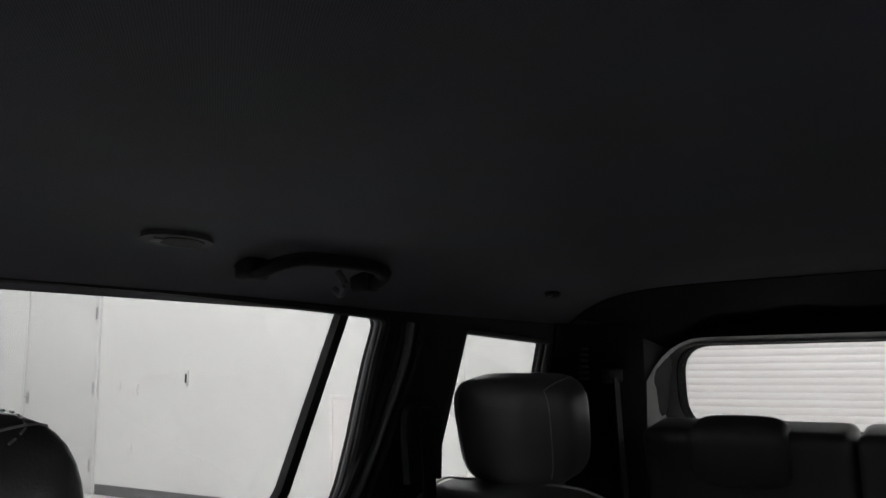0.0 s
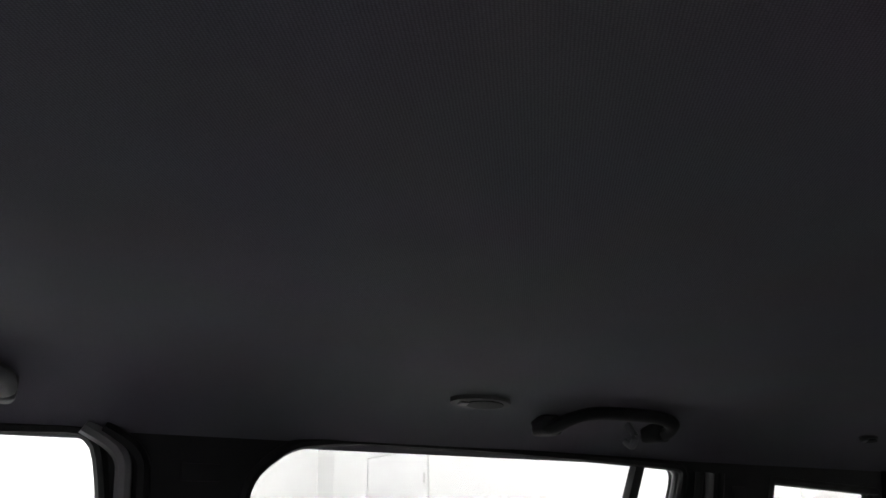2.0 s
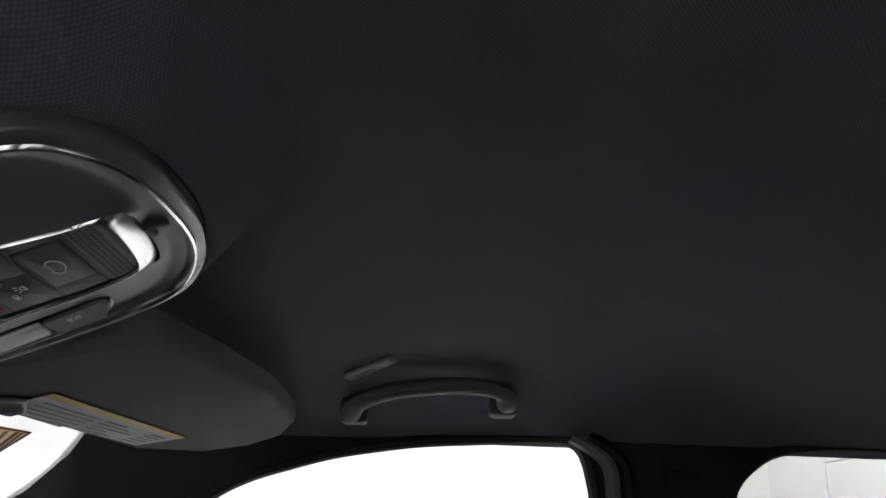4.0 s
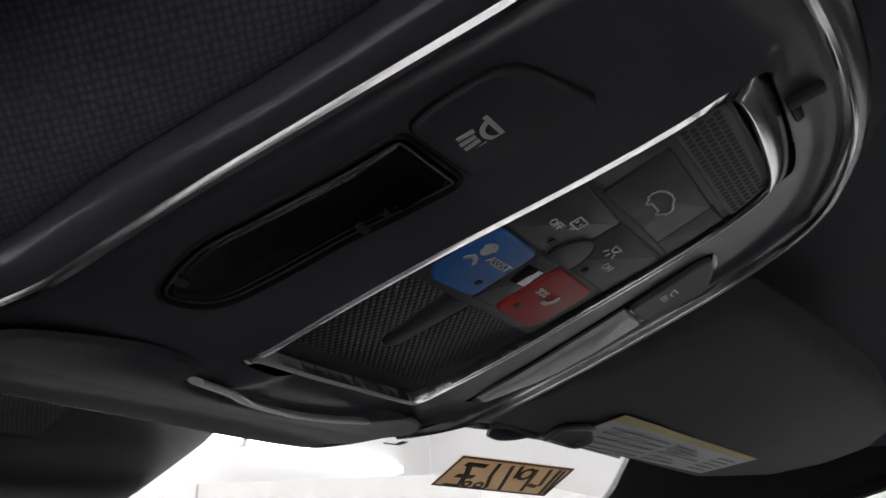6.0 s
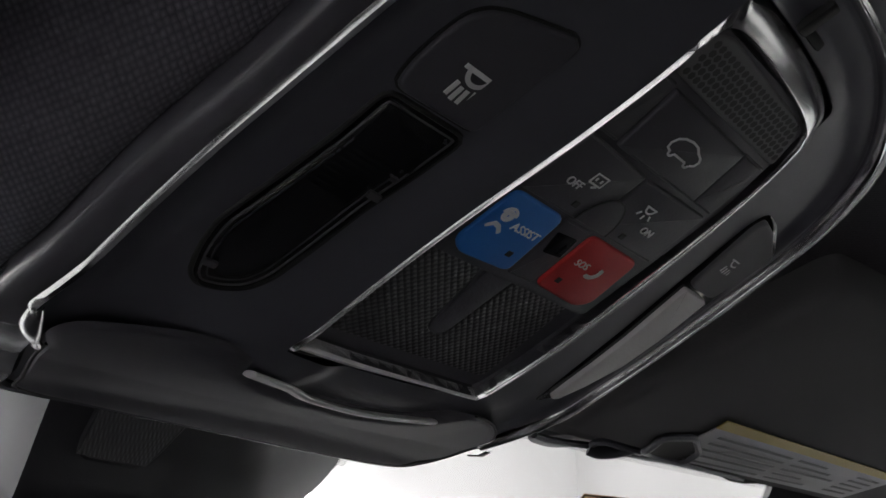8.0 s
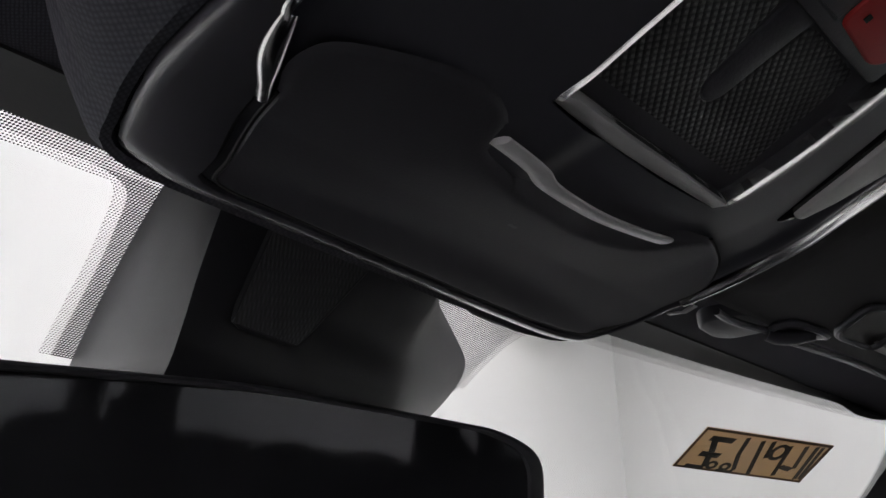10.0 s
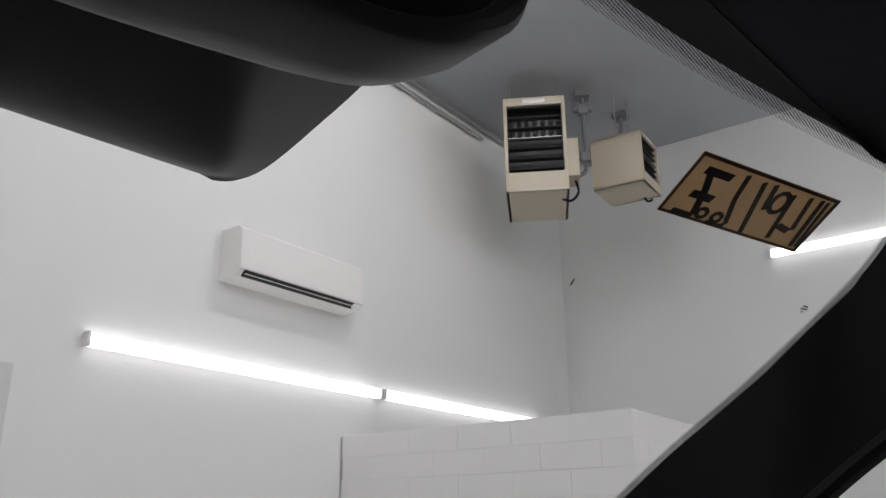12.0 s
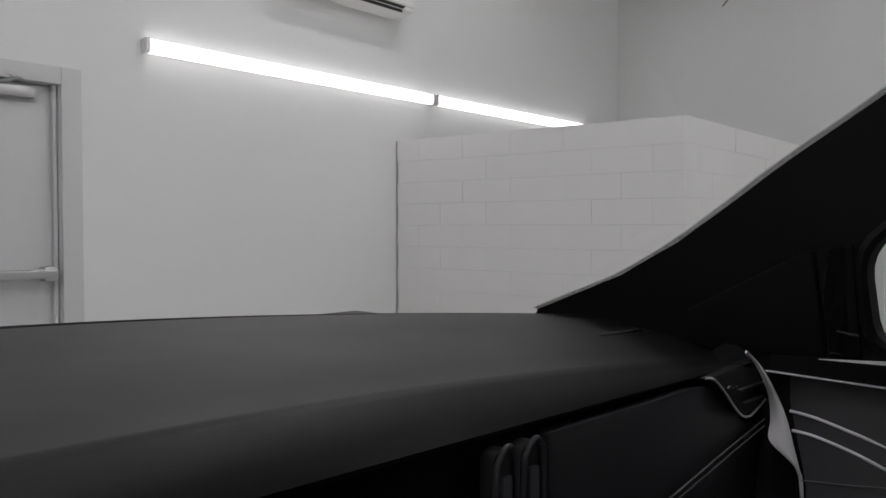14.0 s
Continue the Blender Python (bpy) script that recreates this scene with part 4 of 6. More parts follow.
for d, z in ((-0.001, -0.016), (0.0006, -0.0100), (0.004, -0.0095), (0.010, -0.0125), (0.027, -0.026), (0.062, -0.054), (0.110, -0.110)):
    row = []
    for (x, y), (wx, wy) in zip(EDGE, wide):
        side = 0.3 if (x > 0.06 and y < 0.15) else 1.0 - 0.8 * min(1.0, max(0.0, (-0.02 - y) / 0.07))
        k = min(d, 0.004) + max(0.0, d - 0.004) * side
        row.append((x + (wx - x) * k, y + (wy - y) * k, z + ground(x, y) * (0.75 if z < -0.02 else 1.0)))
    rows.append(row)
part("cloth_collar", grid(rows, close=True), HEADLINER, console, "roof cloth moulded round the console")


# the face: a strip inside the ring, then flanks that rise to the tray standing on a hump
def relief(x, y):
    d, e = gap(x, y, RIM), gap(x, y, FRAME_OUT)
    flank = smooth((d - 0.010) / max(1e-5, d - 0.010 + e)) if d > 0.010 else 0.0
    z = -0.0050 + (0.0010 + 0.0035 * smooth((-0.015 - x) / 0.015)) * flank + 0.0012 * smooth(d / 0.004) * (1 - smooth((d - 0.006) / 0.006))
    return z - 0.0006 * smooth((-0.004 - y) / 0.016)


def on_face(bm, lift=0.0):
    return draped(bm, lambda x, y: relief(x, y) + lift)


HUB2 = (0.003, 0.075)
a_r, b_r = spokes_to(FRAME_OUT, HUB2, N), spokes_to(grown(RIM, 0.0005), HUB2, N)
rows = [[(a[0] + (b[0] - a[0]) * f, a[1] + (b[1] - a[1]) * f, 0.0) for a, b in zip(a_r, b_r)] for f in [k / 30 for k in range(31)]]
part("face_panel", on_face(grid(rows, close=True)), SATIN, console)

# chrome rib round three sides: a broad outer facet and a steeper inner one
cut = [grown(RING, d) for d in (0.0024, 0.0019, 0.0008, -0.0004, -0.0014, -0.0020)]
rows = []
for line, z in zip(cut, (-0.0040, -0.0020, -0.0003, 0.0001, -0.0010, -0.0050)):
    rows.append([(x, y, z) for x, y in line[1:-1]])
part("chrome_rib", draped(grid(rows)), CHROME, console, "bright chrome edging")
part("rib_end", draped(sweep(spline(mm([(-115.5, -22, -1.0), (-111.5, -34, -0.6), (-106.5, -44, -0.6), (-101, -53, -1.2)]), 6), [(0.0036 * math.cos(math.pi * k / 8), -0.002 + 0.0034 * math.sin(math.pi * k / 8)) for k in range(8, -1, -1)], scale=[0.55 + 0.45 * math.sin(math.pi * min(1, k / 14)) for k in range(19)])), CHROME, console, "chrome end of the edging")
part("spring_clip", draped(sweep(mm([(112.5, -47, 1.2), (114, -53, 2.4), (114.5, -60, 1.4)]), [(-0.0016, 0), (-0.001, 0.0008), (0.001, 0.0008), (0.0016, 0)])), STEEL, console, "small bright spring clip")

# tray: recessed floor, walls, and a chrome frame that is broad at the front, one flank and the rear
tray = part("tray", draped(plate([FRAME_IN[k] for k in range(0, len(FRAME_IN), 2)], -0.010, -0.0058)), GRAIN, console, "recessed black tray")
part("tray_wall", draped(grid([[(x, y, -0.009) for x, y in FRAME_IN], [(x, y, -0.0004) for x, y in FRAME_IN]], close=True)), GRAIN, tray)
M = len(FRAME_IN)
rear_cap = range(13 * 4 + 2, 18 * 4 + 1)


def frame_strip(indices, close):
    rows_ = []
    for f, z in ((0.0, -0.0045), (0.0, -0.0002), (0.10, 0.0008), (0.22, 0.0007), (0.94, -0.0022), (1.0, -0.0028), (1.0, -0.0060)):
        row = []
        for i in indices:
            (ax, ay), (bx, by) = FRAME_IN[i % M], FRAME_OUT[i % M]
            w = math.hypot(bx - ax, by - ay)
            fall = min(0.0046, max(0.0010, w * (0.45 if ay < 0.004 else 0.42 if ay > 0.149 else 0.25)))
            k = f if f < 0.06 or w < 0.003 else (min(f, 0.0007 / w) if f <= 0.10 else (0.0013 / w if f < 0.3 else f))
            row.append((ax + (bx - ax) * k, ay + (by - ay) * k, z * fall / 0.0022 if -0.003 < z < -0.002 else z))
        rows_.append(row)
    return draped(grid(rows_, close=close))


part("chrome_frame", frame_strip(range(rear_cap[-1], M + 1), False), CHROME, console, "chrome frame of the tray")
part("front_bar", frame_strip(range(0, 5 * 4 - 1), False), SILVER, console, "wide silver front bar of the tray")
part("frame_flank", frame_strip(range(5 * 4 - 2, rear_cap[0] + 1), False), CHROME, console, "broad chrome flank of the tray frame")
part("silver_cap", frame_strip(rear_cap, False), CHROME, console, "broad silver cap at the rear of the tray")

# pimpled pads either side of a finger ridge
pads = mm([(-40, 9), (41, 9), (37, 56), (6, 56), (4, 24), (0, 21), (-6, 24), (-11, 56), (-34, 56)])
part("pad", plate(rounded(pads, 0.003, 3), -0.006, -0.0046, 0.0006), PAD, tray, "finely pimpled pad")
part("finger_ridge", plate(rounded(mm([(-9, 60), (-6, 26), (-3, 22), (2, 22), (4, 26), (5, 60)]), 0.003, 3), -0.006, -0.0042, 0.0012), GRAIN, tray)


def button(name, outline, mat_, h=0.0015, r=0.003, label="", parent=None):
    return part(name, plate(rounded(mm(outline), r, 4), -0.006, h, 0.0011, 3), mat_, parent or console, label)


part("button_bezel", plate(rounded(mm([(-38, 57), (-34, 118), (-33, 156), (30, 157), (40, 118), (42, 57)]), 0.003, 3), -0.008, -0.0012, 0.0006), GRAIN, tray)
blue = button("assist_button", [(-35, 64), (-33.5, 88), (-9.5, 87.5), (-7.2, 61), (-30, 60)], BLUE, 0.0, 0.0035, "blue call button")
red = button("sos_button", [(7.2, 61.5), (6.0, 87.5), (34.5, 87), (37, 64), (32, 60)], RED, 0.0, 0.0035, "red emergency call button")
mid = button("centre_block", [(-6.2, 60.5), (-8.6, 88), (5.2, 88), (6.4, 60.5)], GRAIN, -0.0006, 0.001)
part("slot", plate(rounded(mm([(-3.8, 73.6), (-6.5, 82.4), (3.0, 83.2), (4.8, 74.6)]), 0.0008), -0.004, -0.0003, 0.0002), GLOSS, mid)
off = button("mirror_off_button", [(-33.5, 89), (-31, 114), (-0.4, 112.5), (-0.4, 89)], GRAIN, -0.0002, 0.001)
on = button("lamp_on_button", [(0.4, 89), (0.4, 112.5), (36, 113.5), (38, 89)], GRAIN, -0.0002, 0.001)
thumb = [(0.0008 + 0.0085 * math.cos(a * math.pi / 12), 0.0895 + 0.0125 * math.sin(a * math.pi / 12)) for a in range(13)]
part("thumb_rest", plate(thumb, -0.004, 0.0003, 0.0004, 2), GRAIN, console)
part("thumb_groove", stroke(thumb, 0.0006, 0.0001), BLACK_SLOT, console)
hatch = button("tailgate_button", [(-21, 115), (-23, 137), (20, 136.5), (23.5, 115)], GRAIN, 0.0004, 0.001)
button("filler_panel", [(-32, 115.5), (-31, 138), (-24, 138), (-22, 115.5)], GRAIN, -0.0004, 0.001)
button("filler_panel", [(24.5, 115), (21, 137), (34.5, 137), (36.5, 115)], GRAIN, -0.0004, 0.001)
grille = button("speaker_grille", [(-29, 139.5), (-29.4, 153), (-24, 155.6), (24, 153.8), (30.5, 150), (35, 139)], GREY_TRIM, -0.0004, 0.003, "grille of small hexagons")
holes = []
for j in range(5):
    for i in range(22):
        x, y = -26.5 + 2.75 * i + (1.375 if j % 2 else 0.0), 141.8 + 2.45 * j
        if x < 33.5 - 0.45 * (y - 140) and y < 154.2 - 0.06 * abs(x):
            holes.append(plate([(0.001 * x + 0.00122 * math.cos(k * math.pi / 3 + 0.52), 0.001 * y + 0.00122 * math.sin(k * math.pi / 3 + 0.52)) for k in range(6)], -0.002, -0.00036))
tagged(part("grille_perforation", join(*holes), BLACK_SLOT, grille, "rows of small dark holes"), kind="stuff")
for nm, x, y in (("pilot_dot", -14, 67.7), ("pilot_dot", 13.1, 67.2), ("pilot_dot", -12.5, 93.6), ("pilot_dot", 15.2, 92.6)):
    par = (blue if x < 0 else red) if y < 70 else off if x < 0 else on
    part(nm, plate([(x * 0.001 + a * 0.0011, y * 0.001 + b * 0.0011) for a, b in ((-1, -1), (1, -1), (1, 1), (-1, 1))], -0.001, 0.0003), BLACK_SLOT, par)

# printed legends
Z1, Z2 = 0.0002, 0.0002
part("legend", lettering("ASSIST", 0.0043, (-0.0172, 0.0770, Z1)), LEGEND, blue, "white word")
part("legend", lettering("SOS", 0.0040, (0.0143, 0.0765, Z1)), LEGEND, red, "white word")
part("legend", lettering("OFF", 0.0040, (-0.0205, 0.0990, Z2)), LEGEND, off, "white word")
part("legend", lettering("ON", 0.0040, (0.0215, 0.0982, Z2)), LEGEND, on, "white word")


def arc(cx, cy, r, a0, a1, n=12, sy=1.0):
    return [(cx + r * math.cos(radians(a0 + (a1 - a0) * k / n)), cy + sy * r * math.sin(radians(a0 + (a1 - a0) * k / n))) for k in range(n + 1)]


def icon(strokes, w, z, parent, label="white printed symbol"):
    part("symbol", join(*[stroke(mm(s) if max(abs(c) for p in s for c in p) > 1 else s, w, z) for s in strokes]), LEGEND, parent, label)


icon([arc(-28.2, 79.3, 1.9, 0, 360), arc(-28.2, 79.6, 2.7, 5, 175), arc(-28.2, 79.3, 0.9, 0, 360), [(-31.6, 73.4), (-29.6, 75.6), (-27.6, 75.2), (-25.2, 73.0)], [(-31.8, 72.9), (-29.6, 74.8), (-27.2, 74.2), (-25.4, 72.4)]], 0.0009, Z1, blue)
icon([arc(21.2, 76.6, 3.4, 250, 385, 12), arc(21.2, 76.6, 2.9, 250, 385, 12), [(19.6, 73.9), (20.6, 73.2)], [(23.4, 78.2), (24.6, 77.6)]], 0.0012, Z1, red)
icon([[(-17.2, 102.0), (-17.0, 105.6), (-11.6, 105.6), (-11.8, 102.0), (-17.2, 102.0)], [(-15.6, 103.2), (-15.6, 104.4)], [(-13.2, 103.2), (-13.2, 104.4)], [(-14.6, 100.6), (-13.0, 101.6)]], 0.0006, Z2, off)
icon([arc(13.0, 106.0, 2.2, 180, 360), [(10.2, 106.0), (15.8, 106.0)], [(10.6, 103.4), (9.4, 101.8)], [(13.0, 102.8), (13.0, 101.0)], [(15.4, 103.4), (16.6, 101.8)]], 0.0006, Z2, on)
icon([[(-5.6, 123.4), (-7.6, 123.9), (-8.2, 125.6), (-7.2, 127.6), (-5.0, 128.9), (-1.6, 129.5), (1.8, 129.2), (4.2, 127.9), (6.6, 127.2), (7.8, 126.0), (7.6, 124.3), (5.9, 123.4)], [(-3.2, 123.4), (3.4, 123.4)], arc(-4.4, 123.3, 1.15, 180, 360), arc(4.6, 123.3, 1.15, 180, 360)], 0.0007, 0.0006, hatch)

# map lamps: clear dark lens on one side, frosted strip on the other, each with its switch
lens_out = rounded(mm([(-86.5, 91.2), (-88, 75), (-91, 57.5), (-95.4, 34), (-94, 23), (-91, 14), (-87.5, 10.5), (-81, 11.6), (-74, 15.5), (-70.2, 23), (-68, 38), (-65.8, 58.5), (-62.2, 76), (-59.8, 92.2)]), 0.004, 3)
well = part("lamp_well", on_face(plate(lens_out, -0.006, 0.0004, 0.0003)), GLOSS, console, "dark reading lamp recess")
part("lens_groove", on_face(sweep([(x, y, 0.0003) for x, y in lens_out], circle(0.0008, 6), closed=True)), BLACK_SLOT, well)
for d, r, lab in ((0.0022, 0.00035, "moulded lens edge"), (0.0042, 0.00025, "moulded lens edge")):
    part("lens_edge", on_face(sweep([(x, y, 0.0009) for x, y in grown(lens_out, -d, (-0.08, 0.05))], circle(r, 5), closed=True)), GREY_TRIM if d < 0.003 else GRAIN, well, lab)
bits = [box((0.019, 0.0135, 0.0012), (-0.0745, 0.082, 0.0011), 0.0004), box((0.017, 0.0010, 0.0018), (-0.0755, 0.0735, 0.0012), 0.0003)]
bits += [box((0.0165 - 0.0008 * k, 0.0007, 0.0016), (-0.0768 - 0.0003 * k, 0.0715 - 0.0022 * k, 0.0010), 0.0002) for k in range(7)]
part("reflector", on_face(join(*bits)), GLOSS, well, "ribbed lamp reflector")
for at, size in (((-0.0675, 0.0640), 0.0042), ((-0.0672, 0.0715), 0.0028), ((-0.0885, 0.0200), 0.0040)):
    part("reflector_tab", on_face(box((size, size * 0.6, 0.0014), (*at, 0.0012), 0.0005)), GREY_TRIM, well, "small bright reflector tab")
part("lens", on_face(plate(grown(lens_out, -0.0012, (-0.08, 0.05)), 0.0004, 0.0030, 0.0016, 3)), CLEAR_LENS, well, "clear lamp lens")
switch_out = rounded(mm([(-86.5, 93), (-87.6, 101), (-87, 109.5), (-85.6, 117), (-82.3, 121.2), (-77.4, 123.8), (-60, 129.8), (-57.2, 128.2), (-58.8, 112.4), (-60.2, 94.6)]), 0.003, 3)
part("switch_gap", on_face(plate(grown(switch_out, 0.0007, (-0.075, 0.11)), -0.006, 0.0006)), BLACK_SLOT, console)
lbtn = part("map_lamp_switch", on_face(plate(switch_out, -0.006, 0.0020, 0.0012, 3)), GRAIN, console)
LZ = 0.0021 + relief(-0.072, 0.105)
icon([arc(-72.0, 108.3, 3.5, 180, 360), [(-77.6, 108.3), (-66.4, 108.3)], [(-75.6, 104), (-76.0, 99.4)], [(-73.5, 103.2), (-73.7, 98.8)], [(-71.4, 103.2), (-71.4, 98.8)], [(-69.2, 104), (-69.0, 99.4)]], 0.0013, LZ, lbtn)
well2_out = rounded(mm([(80, 4), (76, 30), (72, 60), (66.5, 90), (62, 120), (64, 127.5), (76, 125.5), (90, 117), (92, 88), (96, 50), (93, 25), (87, 10)]), 0.004, 4)
well2 = part("lamp_well", on_face(plate(well2_out, -0.006, 0.0003, 0.0003)), GLOSS, console, "reading lamp recess")
part("lens", on_face(plate(rounded(mm([(71.5, 87), (89, 86.4), (92.5, 62), (93.5, 42), (91, 24), (86.5, 12), (82.5, 11), (81, 22), (80, 36), (78, 54)]), 0.0015, 3), 0.0002, 0.0026, 0.0010)), LAMP_LENS, well2, "frosted pale lamp lens")
rsw = rounded(mm([(71, 89), (63.8, 120), (65, 125), (75, 123.2), (88.6, 115.8), (89.2, 88.4)]), 0.003, 3)
rbtn = part("map_lamp_switch", on_face(plate(rsw, -0.006, 0.0024, 0.0012, 3)), GREY_TRIM, console)
LZ = 0.0025 + relief(0.076, 0.106)
icon([arc(76, 107, 2.6, 180, 360), [(72, 107), (80, 107)], [(73.5, 103.5), (73.5, 100.5)], [(75.2, 103), (75.2, 100.2)], [(76.9, 103), (76.9, 100.2)], [(78.6, 103.5), (78.6, 100.5)]], 0.0007, LZ, rbtn)
part("coat_hook_slot", on_face(join(box((0.0045, 0.011, 0.003), (-0.006, 0.1735, 0.0008), 0.0012), box((0.010, 0.0030, 0.003), (-0.0005, 0.1700, 0.0008), 0.0010))), BLACK_SLOT, console)

# sunglasses lid: the whole underside of the nose, flush with the shell, with a scooped finger hold
LID_TOP = curve2([(-101, -47), (-105.5, -38), (-105.5, -29), (-101.5, -22.5), (-90, -16.5), (-77, -11.8), (-66, -9.6), (-57, -10.0), (-50.5, -13.2), (-46.8, -18.5), (-43, -22.5), (-19, -24.5), (12, -25.0), (40, -23.5), (51, -17.5), (62, -13.5)], 4, False)
LID_REST = curve2([(62, -13.5), (82, -20), (99, -33), (106, -48), (113, -72), (112, -92), (104, -101), (60, -103), (0, -100), (-60, -97), (-88, -95), (-92, -84), (-98, -62), (-101, -47)], 4, False)
LID = LID_TOP + LID_REST[1:-1]


def fold_line(x):
    """Where the lid turns up into the finger hold."""
    pts = ((-0.060, -0.020), (-0.042, -0.034), (-0.008, -0.040), (0.017, -0.041), (0.037, -0.038), (0.062, -0.016))
    for (ax, ay), (bx, by) in zip(pts, pts[1:]):
        if x <= bx:
            return ay + (by - ay) * smooth(max(0.0, x - ax) / (bx - ax))
    return 0.0


def lid_relief(x, y):
    up, rest = gap(x, y, LID_TOP, False), gap(x, y, LID_REST, False)
    z = -0.0016 * (1 - smooth(up / 0.0026)) - 0.0014 * (1 - smooth(rest / 0.0012))
    scoop = smooth((y - fold_line(x)) / 0.012) * smooth((x + 0.049) / 0.010) * smooth((0.066 - x) / 0.012)
    fold = 0.0014 * math.exp(-((y + 0.078 + 0.10 * x * x / 0.1) / 0.010) ** 2)
    return z - 0.0066 * scoop - fold


lid_r = spokes_to(LID, (-0.002, -0.052), 300)
rows = [[(-0.002 + (x + 0.002) * f, -0.052 + (y + 0.052) * f, 0.0) for x, y in lid_r] for f in (1.0, 0.988, 0.972, 0.95, 0.92, 0.88, 0.84, 0.80, 0.75, 0.70, 0.64, 0.58, 0.50, 0.42, 0.34, 0.26, 0.18, 0.10, 0.02)]
lid = part("sunglasses_lid", draped(grid(rows, close=True), lid_relief), GRAIN, console, "black sunglasses holder lid")
part("seam", draped(sweep([(x, y, -0.0012) for x, y in LID_REST], circle(0.0007, 6))), BLACK_SLOT, lid)
part("finger_slot", draped(sweep(spline(mm([(-40, -27, -5.6), (-28, -28.5, -6.6), (0, -29.5, -7.0), (26, -29, -6.6), (40, -27, -5.6)]), 6), [(-0.0036, -0.002), (-0.003, 0.0008), (0.003, 0.0008), (0.0036, -0.002)])), GLOSS, lid, "scooped finger slot")
path = spline(mm([(-46, -21.4, 0.3), (-36, -22.2, 0.3), (-27, -23.4, 0.5), (-18.7, -26.0, 0.9), (0, -26.8, 1.2), (14, -26.4, 1.0), (30, -24.8, 0.6), (44, -23.2, 0.2)]), 6)
part("finger_edge", draped(sweep(path, [(0.0034 * math.cos(math.pi * k / 6), 0.0016 * math.sin(math.pi * k / 6) - 0.0012 * math.cos(math.pi * k / 6)) for k in range(12)])), SILVER, lid, "polished finger edge")


# ---- sun visors ----
def visor(sign, label, inner=0.13):
    t = thing("sun_visor", label, "sun visor", group="sun visors")
    out = rounded([(inner + 0.024, 0.374), (inner + 0.020, 0.345), (inner, 0.320), (inner - 0.004, 0.185), (inner + 0.11, 0.170), (0.40, 0.157), (0.574, 0.160), (0.657, 0.188), (0.692, 0.235), (0.670, 0.287), (0.558, 0.328), (0.427, 0.352), (0.34, 0.362), (0.262, 0.371)], 0.010, 5)
    zf = lambda y: 1.6525 - 0.22 * (y - 0.15) + 0.019 * smooth((y - 0.325) / 0.040)
    bm = plate([(sign * x, y) for x, y in out], 0.020, 0.0, 0.008, 4)
    for v in bm.verts:
        v.co.z += zf(v.co.y) - 0.0004
    part("visor_body", bm, VISOR_CLOTH, t)
    return t, zf


vis, zf = visor(1, "black cloth sun visor with a warning label, folded up", 0.152)
def on_visor(points, z, h=0.0006):
    bm = plate(points, 0, h)
    for v in bm.verts:
        v.co.z = zf(v.co.y) - 0.001 - z - v.co.z
    return bm


lab = part("warning_label", on_visor([(0.262, 0.336), (0.528, 0.317), (0.534, 0.2775), (0.243, 0.290)], 0.0), LABEL_WHITE, vis, "pale printed warning label")
part("label_band", on_visor([(0.243, 0.290), (0.534, 0.2775), (0.536, 0.269), (0.240, 0.2815)], 0.0), LABEL_YELLOW, lab, "yellow header band")
for k in range(5):
    f = 0.14 + 0.16 * k
    a, b = Vector((0.243, 0.290)).lerp(Vector((0.262, 0.336)), f), Vector((0.534, 0.2775)).lerp(Vector((0.528, 0.317)), f)
    for g0, g1 in ((0.05, 0.40), (0.44, 0.60 + 0.07 * (k % 3)), (0.80, 0.95)):
        p, q = a.lerp(b, g0), a.lerp(b, g1)
        part("text_bar", on_visor([(p.x, p.y), (q.x, q.y), (q.x, q.y + 0.0022), (p.x, p.y + 0.0022)], 0.0007, 0.0002), GREY_TRIM, lab)
bm = plate(rounded([(0.212, 0.366), (0.204, 0.391), (0.214, 0.400), (0.235, 0.402), (0.246, 0.396), (0.250, 0.366)], 0.009, 5), 0.0, 0.008, 0.003, 3)
for v in bm.verts:
    v.co.z = 1.6320 - v.co.z
part("pivot_mount", bm, SATIN, vis, "rounded black mounting tongue")
clip_out = rounded([(0.235, 0.368), (0.231, 0.350), (0.242, 0.342), (0.256, 0.345), (0.266, 0.358), (0.262, 0.370)], 0.005, 5)
part("clip_recess", on_visor(clip_out, 0.0, 0.0012), BLACK_SLOT, vis, "dark clip recess")
clip_ = part("clip", sweep([(x, y, zf(y) - 0.003) for x, y in clip_out], circle(0.0024, 8), closed=True), SATIN, vis)
part("hook", sweep(spline([(0.2365, 0.3700, zf(0.370) - 0.004), (0.241, 0.366, zf(0.366) - 0.007), (0.249, 0.360, zf(0.360) - 0.007), (0.255, 0.352, zf(0.352) - 0.003)], 5), circle(0.0042, 10)), SATIN, clip_)
ring_out = rounded([(0.234, 0.332), (0.222, 0.312), (0.243, 0.303), (0.272, 0.315), (0.280, 0.332), (0.254, 0.339)], 0.006, 5)
part("clip_recess", on_visor(ring_out, 0.0, 0.0010), BLACK_SLOT, vis, "dark clip recess")
part("clip_window", sweep([(x, y, zf(y) - 0.002) for x, y in ring_out], circle(0.0022, 8), closed=True), SATIN, vis)
part("edge_lip", sweep(spline([(0.262, 0.370, zf(0.370) - 0.002), (0.296, 0.366, zf(0.366) - 0.002), (0.34, 0.361, zf(0.361) - 0.002), (0.42, 0.352, zf(0.352) - 0.002)], 4), circle(0.0022, 8)), SATIN, vis)
part("edge_lip", sweep(spline([(0.186, 0.374, zf(0.374) - 0.002), (0.200, 0.375, zf(0.375) - 0.002), (0.220, 0.373, zf(0.373) - 0.002), (0.236, 0.370, zf(0.370) - 0.002)], 4), circle(0.0022, 8)), SATIN, vis)
vis2, _ = visor(-1, "black cloth sun visor folded against the roof", 0.172)
